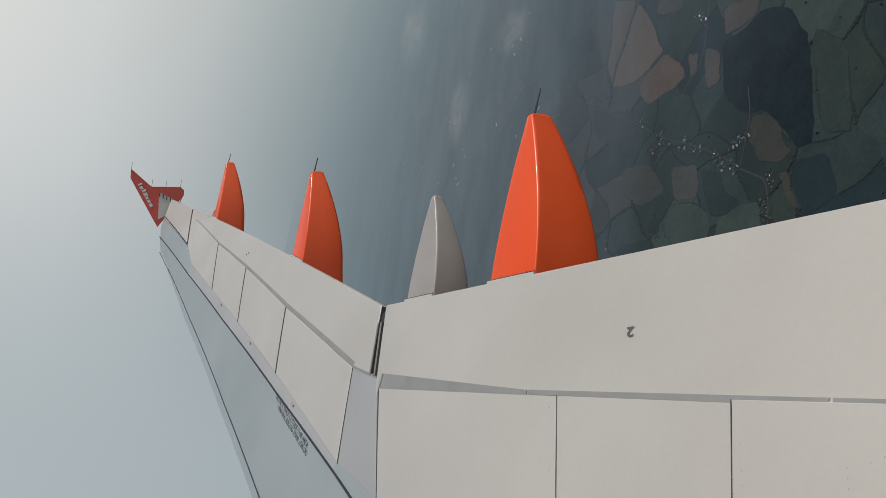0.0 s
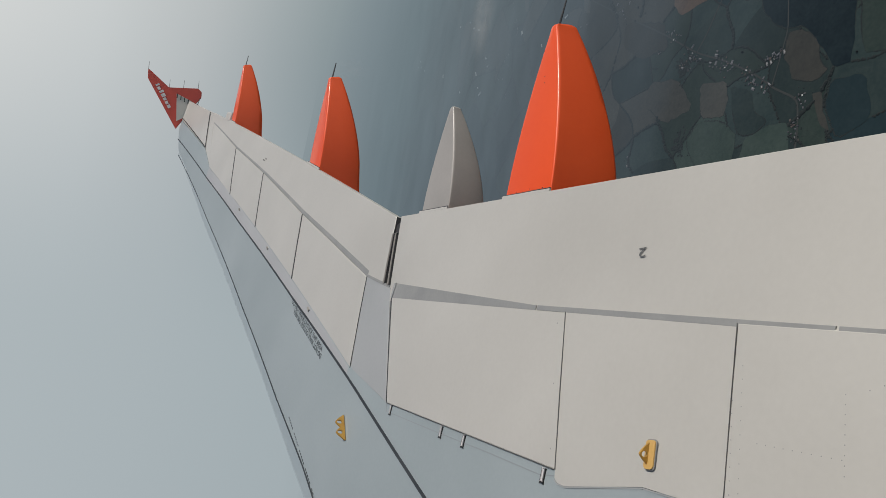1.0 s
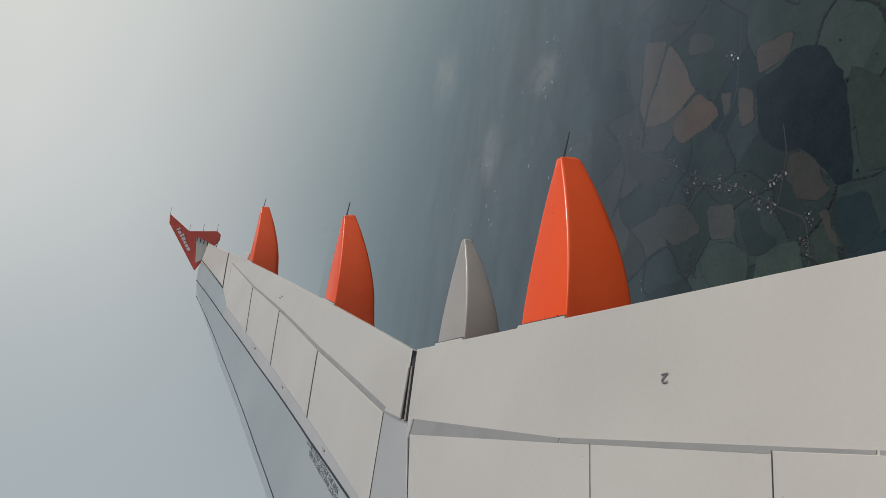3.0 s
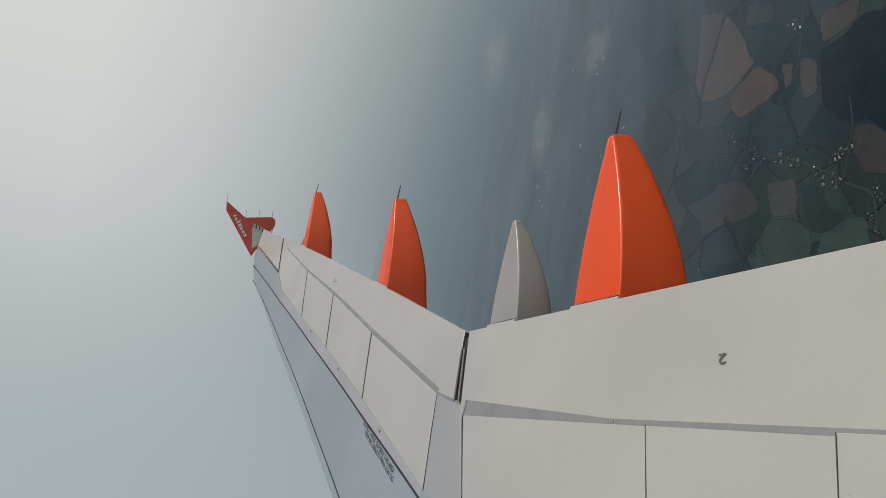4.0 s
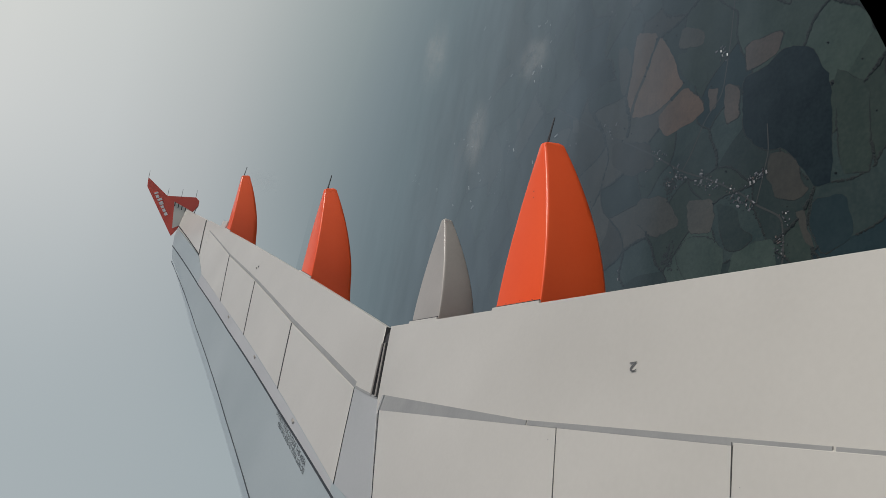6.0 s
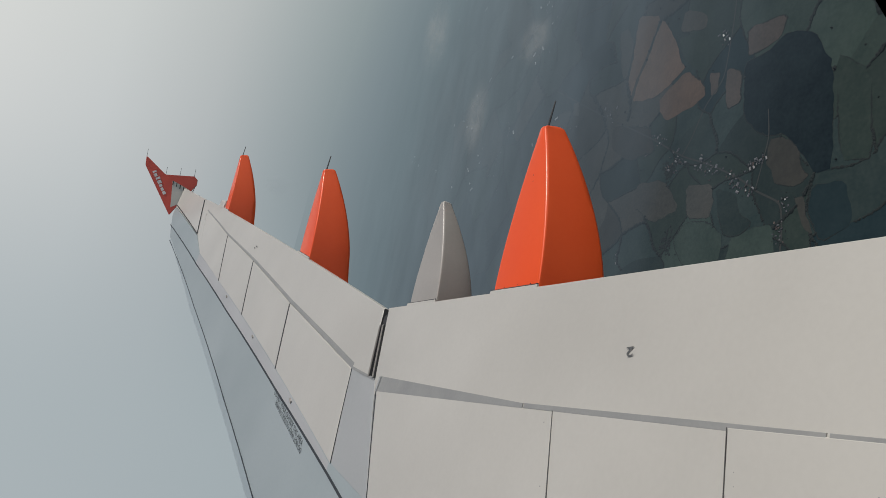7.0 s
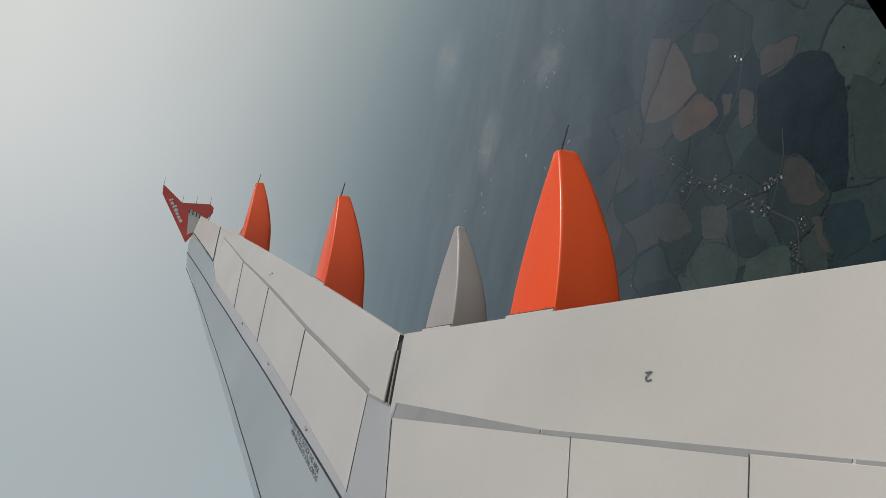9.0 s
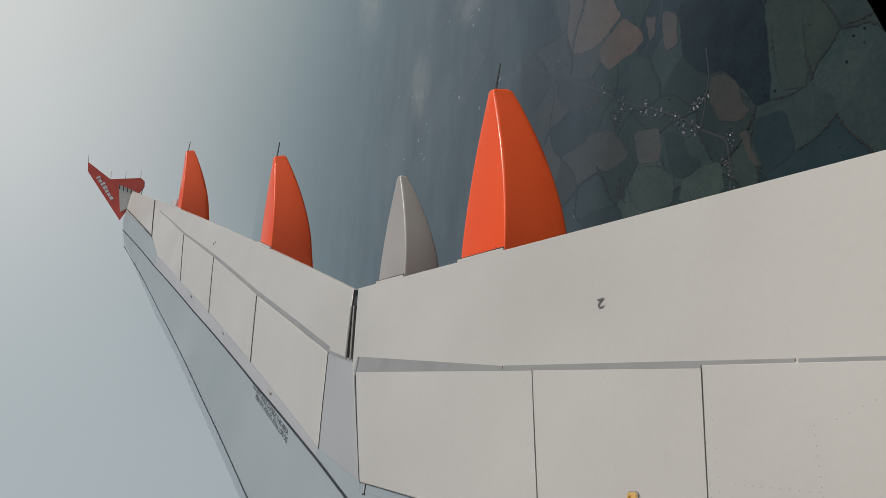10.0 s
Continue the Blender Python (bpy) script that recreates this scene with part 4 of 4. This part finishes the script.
# fields with outlines of their own: (corners, kind)
BARE = [([(932, 1141), (891, 1064), (843, 1086), (795, 1109), (765, 1128), (731, 1139), (775, 1157), (821, 1148), (874, 1146)], 4),
        ([(885, 1058), (799, 1005), (749, 989), (729, 972), (698, 1048), (707, 1094), (717, 1131), (763, 1120), (797, 1098), (847, 1077)], 4),
        ([(721, 966), (679, 923), (651, 911), (639, 937), (635, 978), (631, 1014), (664, 1039), (688, 1042), (704, 1013)], 4)]
FALLOW = [([(683, 863), (659, 829), (601, 827), (598, 854), (628, 864)], 7), ([(689, 906), (680, 879), (642, 884), (638, 899)], 7),
          ([(740, 823), (726, 737), (687, 752), (683, 795), (685, 818)], 7), ([(401, 708), (401, 695), (366, 686), (338, 673), (351, 693)], 3)]
OLIVE = [([(922, 1209), (919, 1178), (870, 1152), (823, 1152), (782, 1163), (803, 1181)], 3), ([(865, 989), (826, 927), (790, 925), (820, 1001)], 3),
         ([(512, 762), (507, 733), (482, 706), (450, 702), (428, 686), (419, 713), (433, 744), (453, 752), (472, 766)], 3),
         ([(478, 941), (469, 879), (428, 871), (405, 879), (415, 931)], 3), ([(680, 1191), (637, 1063), (576, 1041), (580, 1123), (626, 1185)], 3)]
GREEN = [([(809, 1001), (792, 947), (758, 917), (709, 910), (699, 927), (725, 957), (759, 985)], 2), ([(611, 650), (565, 595), (428, 590), (440, 636)], 2),
         ([(370, 784), (368, 746), (316, 740), (323, 834), (357, 829)], 2), ([(409, 937), (398, 878), (364, 844), (323, 851), (328, 932), (379, 963)], 2),
         ([(456, 869), (433, 821), (403, 814), (375, 786), (361, 813), (367, 840), (410, 858)], 0), ([(519, 1082), (506, 1001), (439, 953), (425, 1025), (474, 1086)], 3)]
WOODED = [([(691, 736), (668, 687), (595, 653), (432, 648), (429, 677), (471, 700), (513, 734), (521, 774), (572, 818), (672, 823), (674, 778)], 6),
          ([(413, 679), (409, 628), (343, 614), (324, 661), (378, 686)], 1)]
PALE = [([(806, 1372), (796, 1344), (762, 1339), (770, 1364)], 5), ([(910, 1635), (904, 1608), (871, 1601), (875, 1624)], 5), ([(936, 1694), (933, 1676), (889, 1663), (890, 1680)], 5)]
for off, wide, late in ((0, 5, 0.1), (10, 16, 0.0), (38, 8, 0.05), (50, 6, 0.3)):
    bx, by = 1530 - 3.6 * off - 285 * late, 2810 - 8.4 * off - 165 * late
    PALE.append(([(bx, by), (bx - 3.6 * wide, by - 8.4 * wide), (bx - 3.6 * wide - 285, by - 8.4 * wide - 165), (bx - 285, by - 165)], 5))
PARCELS = BARE + FALLOW + OLIVE + GREEN + WOODED + PALE


def in_parcel(x, y):
    for poly, kind in PARCELS:
        odd = False
        for (ax, ay), (bx, by) in zip(poly, poly[1:] + poly[:1]):
            if (ay > y) != (by > y) and x < (bx - ax) * (y - ay) / (by - ay) + ax:
                odd = not odd
        if odd:
            return True
    return False


# hedgerows and copses: clumps of leafy crowns along the field edges
ico = bmesh.new()
bmesh.ops.create_icosphere(ico, subdivisions=1, radius=1)
ico.verts.ensure_lookup_table()
ICO_V = [v.co.copy() for v in ico.verts]
ICO_F = [[v.index for v in f.verts] for f in ico.faces]
ico.free()
hv, hf = [], []


def clump(x, y, r, h):
    o = len(hv)
    for c in ICO_V:
        k = rnd.uniform(0.7, 1.25)
        hv.append((x + c.x * r * k, y + c.y * r * k, GROUND + h * 0.45 + c.z * h * 0.55 * k))
    hf.extend([[o + w for w in f] for f in ICO_F])


for (i, j, way), there in hedged.items():
    line = edge((i, j), (i, j + 1)) if way == "x" else edge((i, j), (i + 1, j))
    far = line[0].length
    if not there or far > 3600:
        continue
    big = rnd.random() < 0.3
    gap = rnd.random() * 0.15
    for a, b in zip(line, line[1:]):
        L = (b - a).length
        step = 1.5 if far < 1300 else 4.0
        for k in range(max(1, int(L / step))):
            if rnd.random() < gap:
                continue
            p = a.lerp(b, k * step / L) + Vector((rnd.uniform(-1.0, 1.0), rnd.uniform(-1.0, 1.0)))
            r = rnd.uniform(1.3, 2.6) * (rnd.uniform(1.0, 1.8) if big else 1) * (1 if far < 1300 else 1.5)
            if not in_parcel(p.x, p.y):
                clump(p.x, p.y, r, r * 0.8)
for cx, cy, R in ((520, 990, 16), (930, 860, 22), (380, 980, 14), (1150, 1500, 30), (700, 1400, 24), (300, 830, 12), (840, 700, 16), (1060, 1250, 22)):
    for k in range(int(R * R / 1.6)):
        a, q = rnd.uniform(0, 6.283), R * math.sqrt(rnd.random())
        w = 1 + 0.5 * math.sin(3 * a + cx)
        clump(cx + q * math.cos(a) * 1.5 * w, cy + q * math.sin(a) * w, rnd.uniform(1.8, 3.2), rnd.uniform(1.0, 1.8))
for k in range(320):
    x, y = rnd.uniform(200, 1400), rnd.uniform(450, 2200)
    if not in_parcel(x, y):
        clump(x, y, rnd.uniform(1.0, 2.4), rnd.uniform(2.5, 5))


# villages: x, y, houses, spread, direction of the street, share of large pale roofs
VILLAGES = [(745, 872, 16, 9, 0.3, 0.6), (478, 784, 40, 9, 1.9, 0.4), (534, 966, 22, 13, 1.0, 0.15), (503, 896, 36, 16, 1.1, 0.2), (459, 827, 24, 14, 1.0, 0.25)]
VILLAGES += [(434, 793, 14, 11, 1.0, 0.2), (602, 1032, 18, 13, 1.0, 0.15), (575, 1062, 5, 5, 0.2, 0.6), (527, 995, 12, 11, 0.9, 0.2), (397, 727, 12, 9, 0.1, 0.2)]
VILLAGES += [(352, 731, 20, 12, 0.1, 0.15), (719, 1206, 24, 26, 1.0, 0.15), (761, 1756, 14, 28, 0.5, 0.7), (877, 1729, 8, 22, 0.5, 0.9), (1173, 1575, 18, 36, 0.9, 0.95)]
VILLAGES += [(378, 1125, 4, 8, 0.3, 0.8), (856, 1875, 6, 20, 0.8, 0.9)]
VILLAGES += [(rnd.uniform(520, 1250), rnd.uniform(1150, 2300), 3, 16, rnd.uniform(0, 3), 0.8) for k in range(14)]
for x, y, count, spread, along, big in VILLAGES:
    for k in range(count * 2):
        u, v = rnd.gauss(0, spread * 1.25), rnd.gauss(0, spread * 0.7)
        r = rnd.uniform(0.6, 1.6)
        clump(x + u * math.cos(along) - v * math.sin(along), y + u * math.sin(along) + v * math.cos(along), r, r * 1.2)


def parcel(corners, kind, lift):
    """A field with rounded, wandering edges and an uneven hedge round it."""
    pts = [Vector(c) for c in corners]
    if kind != 5:
        pts = [q for a, b in zip(pts, pts[1:] + pts[:1]) for q in (a.lerp(b, 0.13), a.lerp(b, 0.87))]
    ring = []
    for a, b in zip(pts, pts[1:] + pts[:1]):
        steps = max(1, int((b - a).length / 9))
        ring += [a.lerp(b, u / steps) + Vector((rnd.uniform(-1.7, 1.7), rnd.uniform(-1.7, 1.7))) for u in range(steps)]
    part("field", mesh_of("field", [(p.x, p.y, GROUND + 0.8 + lift) for p in ring], [list(range(len(ring)))], FIELDS[kind]), ground)
    if kind == 5:
        return
    thick = 1.0
    for a, b in zip(ring, ring[1:] + ring[:1]):
        thick = min(1.7, max(0.35, thick + rnd.uniform(-0.45, 0.45)))
        for u in range(max(1, int((b - a).length / 0.6))):
            p = a.lerp(b, u * 0.6 / (b - a).length)
            r = rnd.uniform(0.6, 1.1) * thick
            clump(p.x + rnd.uniform(-0.6, 0.6) * thick, p.y + rnd.uniform(-0.6, 0.6) * thick, r, 0.5 + r * 0.4)


for k, (outline, kind) in enumerate(PARCELS):
    parcel(outline, kind, 0.01 * k)
tagged(new("hedgerow", mesh_of("hedgerow", hv, hf, HEDGE)), "dark green hedgerows and copses between the fields", "hedgerow", kind="stuff")


def road(points, width):
    verts, faces = [], []
    pts = [Vector(p) for p in points]
    fine = []
    for a, b in zip(pts, pts[1:]):
        fine += [a.lerp(b, k / 6) for k in range(6)]
    fine.append(pts[-1])
    for k in range(2):
        fine = [fine[0]] + [(fine[i - 1] + fine[i] * 2 + fine[i + 1]) / 4 for i in range(1, len(fine) - 1)] + [fine[-1]]
    for i, p in enumerate(fine):
        d = (fine[min(i + 1, len(fine) - 1)] - fine[max(i - 1, 0)]).normalized()
        for s in (-1, 1):
            q = p + Vector((-d.y, d.x)) * width / 2 * s
            verts.append((q.x, q.y, GROUND + 1.1))
    for i in range(len(fine) - 1):
        faces.append([2 * i, 2 * i + 1, 2 * i + 3, 2 * i + 2])
    ob = new("road", mesh_of("road", verts, faces, ROAD))
    tagged(ob, "narrow pale country road between the fields", "road", kind="structure")


road([(960, 845), (830, 854), (765, 857), (663, 869), (627, 909), (568, 940), (542, 960)], 2.6)
road([(900, 1500), (710, 1215), (611, 1057), (542, 960), (503, 883), (460, 816), (431, 783), (399, 732), (346, 727), (289, 732), (180, 740)], 3.0)
road([(431, 783), (469, 773), (516, 762), (566, 767)], 2.2)


def building(x, y, w, length, h, turn, roof):
    """A gabled building: walls with a pitched roof that overhangs."""
    thing = new("farm_building")
    thing.matrix_world = pose(x, y, GROUND + 0.4, 0, 0, turn)
    a, b = length / 2, w / 2
    rise = w * 0.28
    v = [(sx * a, sy * b, z) for z in (-1, h) for sx, sy in ((-1, -1), (1, -1), (1, 1), (-1, 1))] + [(-a, 0, h + rise), (a, 0, h + rise)]
    f = [[0, 1, 5, 4], [2, 3, 7, 6], [1, 2, 6, 9, 5], [3, 0, 4, 8, 7]]
    part("wall", mesh_of("wall", v, f, WALLS), thing)
    o = 0.5
    rv = []
    for t in (0, 0.3):
        rv += [(-a - o, -b - o, h - 0.2 + t), (a + o, -b - o, h - 0.2 + t), (a + o, 0, h + rise + 0.05 + t), (-a - o, 0, h + rise + 0.05 + t), (a + o, b + o, h - 0.2 + t), (-a - o, b + o, h - 0.2 + t)]
    rf = [[6, 7, 8, 9], [9, 8, 10, 11], [0, 3, 2, 1], [3, 5, 4, 2], [0, 1, 7, 6], [4, 5, 11, 10], [1, 2, 8, 7], [2, 4, 10, 8], [0, 6, 9, 3], [3, 9, 11, 5]]
    part("roof", mesh_of("roof", rv, rf, roof), thing)
    words = {0: "pale metal-roofed farm shed with light walls", 1: "grey slate-roofed house with light walls", 2: "brown tile-roofed house with light walls", 3: "bright white-roofed shed with light walls"}[ROOFS.index(roof)]
    tagged(thing, words, "building", group="buildings of the farms and village")


def cluster(cx, cy, n, spread, along, big):
    used = []
    for k in range(n * 3):
        if len(used) >= n:
            break
        u, v = rnd.gauss(0, spread), rnd.gauss(0, spread * 0.42)
        x, y = cx + u * math.cos(along) - v * math.sin(along), cy + u * math.sin(along) + v * math.cos(along)
        is_big = rnd.random() < big
        size = rnd.uniform(4.0, 7.0) if is_big else rnd.uniform(1.5, 3.3)
        if any(math.hypot(x - p, y - q) < (size + s) * 0.62 for p, q, s in used):
            continue
        used.append((x, y, size))
        bright = rnd.random() < 0.05
        building(x, y, size * rnd.uniform(0.38, 0.62), size, rnd.uniform(0.7, 1.2), math.degrees(along) + rnd.choice([0, 90]) + rnd.uniform(-9, 9), BRIGHT_ROOF if bright else ROOFS[0] if is_big or rnd.random() < 0.2 else rnd.choice(ROOFS[1:3]))


for x, y, count, spread, along, big in VILLAGES:
    cluster(x, y, max(3, int(count * 0.75)), spread, along, big)
# large pale sheds and greenhouses of the hazy distance
for k in range(30):
    d, way = rnd.uniform(1500, 2900), rnd.uniform(0.9, 1.25)
    length = rnd.uniform(7, 16)
    building(d * math.cos(way), d * math.sin(way), length * rnd.uniform(0.25, 0.5), length, 3.5, rnd.choice([25, 60, 115]) + rnd.uniform(-8, 8), BRIGHT_ROOF)


# ---- thin cloud wisps between the aircraft and the land ----


def cloud_material():
    m = bpy.data.materials.new("cloud_wisp")
    m.use_nodes = True
    n, l = m.node_tree.nodes, m.node_tree.links
    n.remove(n["Principled BSDF"])
    tc = n.new("ShaderNodeTexCoord")
    info = n.new("ShaderNodeObjectInfo")
    ln = n.new("ShaderNodeVectorMath")
    ln.operation = "LENGTH"
    l.new(tc.outputs["Object"], ln.inputs[0])
    fall = n.new("ShaderNodeMapRange")
    fall.interpolation_type = "SMOOTHSTEP"
    fall.inputs["From Min"].default_value, fall.inputs["From Max"].default_value = 1.0, 0.1
    l.new(ln.outputs["Value"], fall.inputs["Value"])
    no = n.new("ShaderNodeTexNoise")
    no.noise_dimensions = "4D"
    no.inputs["Scale"].default_value, no.inputs["Detail"].default_value, no.inputs["Roughness"].default_value = 1.9, 8, 0.62
    l.new(tc.outputs["Object"], no.inputs["Vector"])
    sc = n.new("ShaderNodeMath")
    sc.operation = "MULTIPLY"
    sc.inputs[1].default_value = 20
    l.new(info.outputs["Random"], sc.inputs[0])
    l.new(sc.outputs[0], no.inputs["W"])
    cut = n.new("ShaderNodeMapRange")
    cut.inputs["From Min"].default_value, cut.inputs["From Max"].default_value = 0.30, 0.80
    cut.inputs["To Max"].default_value = 0.46
    l.new(no.outputs["Fac"], cut.inputs["Value"])
    mul = n.new("ShaderNodeMath")
    mul.operation = "MULTIPLY"
    l.new(fall.outputs[0], mul.inputs[0])
    l.new(cut.outputs[0], mul.inputs[1])
    df = n.new("ShaderNodeBsdfDiffuse")
    df.inputs["Color"].default_value = (0.42, 0.42, 0.41, 1)
    tr = n.new("ShaderNodeBsdfTransparent")
    mx = n.new("ShaderNodeMixShader")
    l.new(mul.outputs[0], mx.inputs["Fac"])
    l.new(tr.outputs[0], mx.inputs[1])
    l.new(df.outputs[0], mx.inputs[2])
    l.new(mx.outputs[0], n["Material Output"].inputs["Surface"])
    return m


CLOUD = cloud_material()
cv, cf = [], []
for j in range(15):
    for i in range(15):
        x, y = i / 7 - 1, j / 7 - 1
        cv.append((x, y, 0.12 * noise.noise((x * 2, y * 2, 3.0)) + 0.1 * (1 - x * x - y * y)))
for j in range(14):
    for i in range(14):
        a = j * 15 + i
        cf.append([a, a + 1, a + 16, a + 15])
cloud_mesh = mesh_of("cloud", cv, cf, CLOUD, smooth=True)
for x, y, z, sx, sy, turn in ((870, 1745, -700, 150, 95, 20), (975, 1440, -700, 120, 80, 60), (1410, 2300, -700, 260, 150, 40)):
    ob = new("cloud", cloud_mesh)
    ob.matrix_world = pose(x, y, z, 0, 0, turn) @ Matrix.Diagonal((sx, sy, 8, 1))
    tagged(ob, "thin pale wisp of cloud drifting over the fields", "cloud", group="cloud wisps")
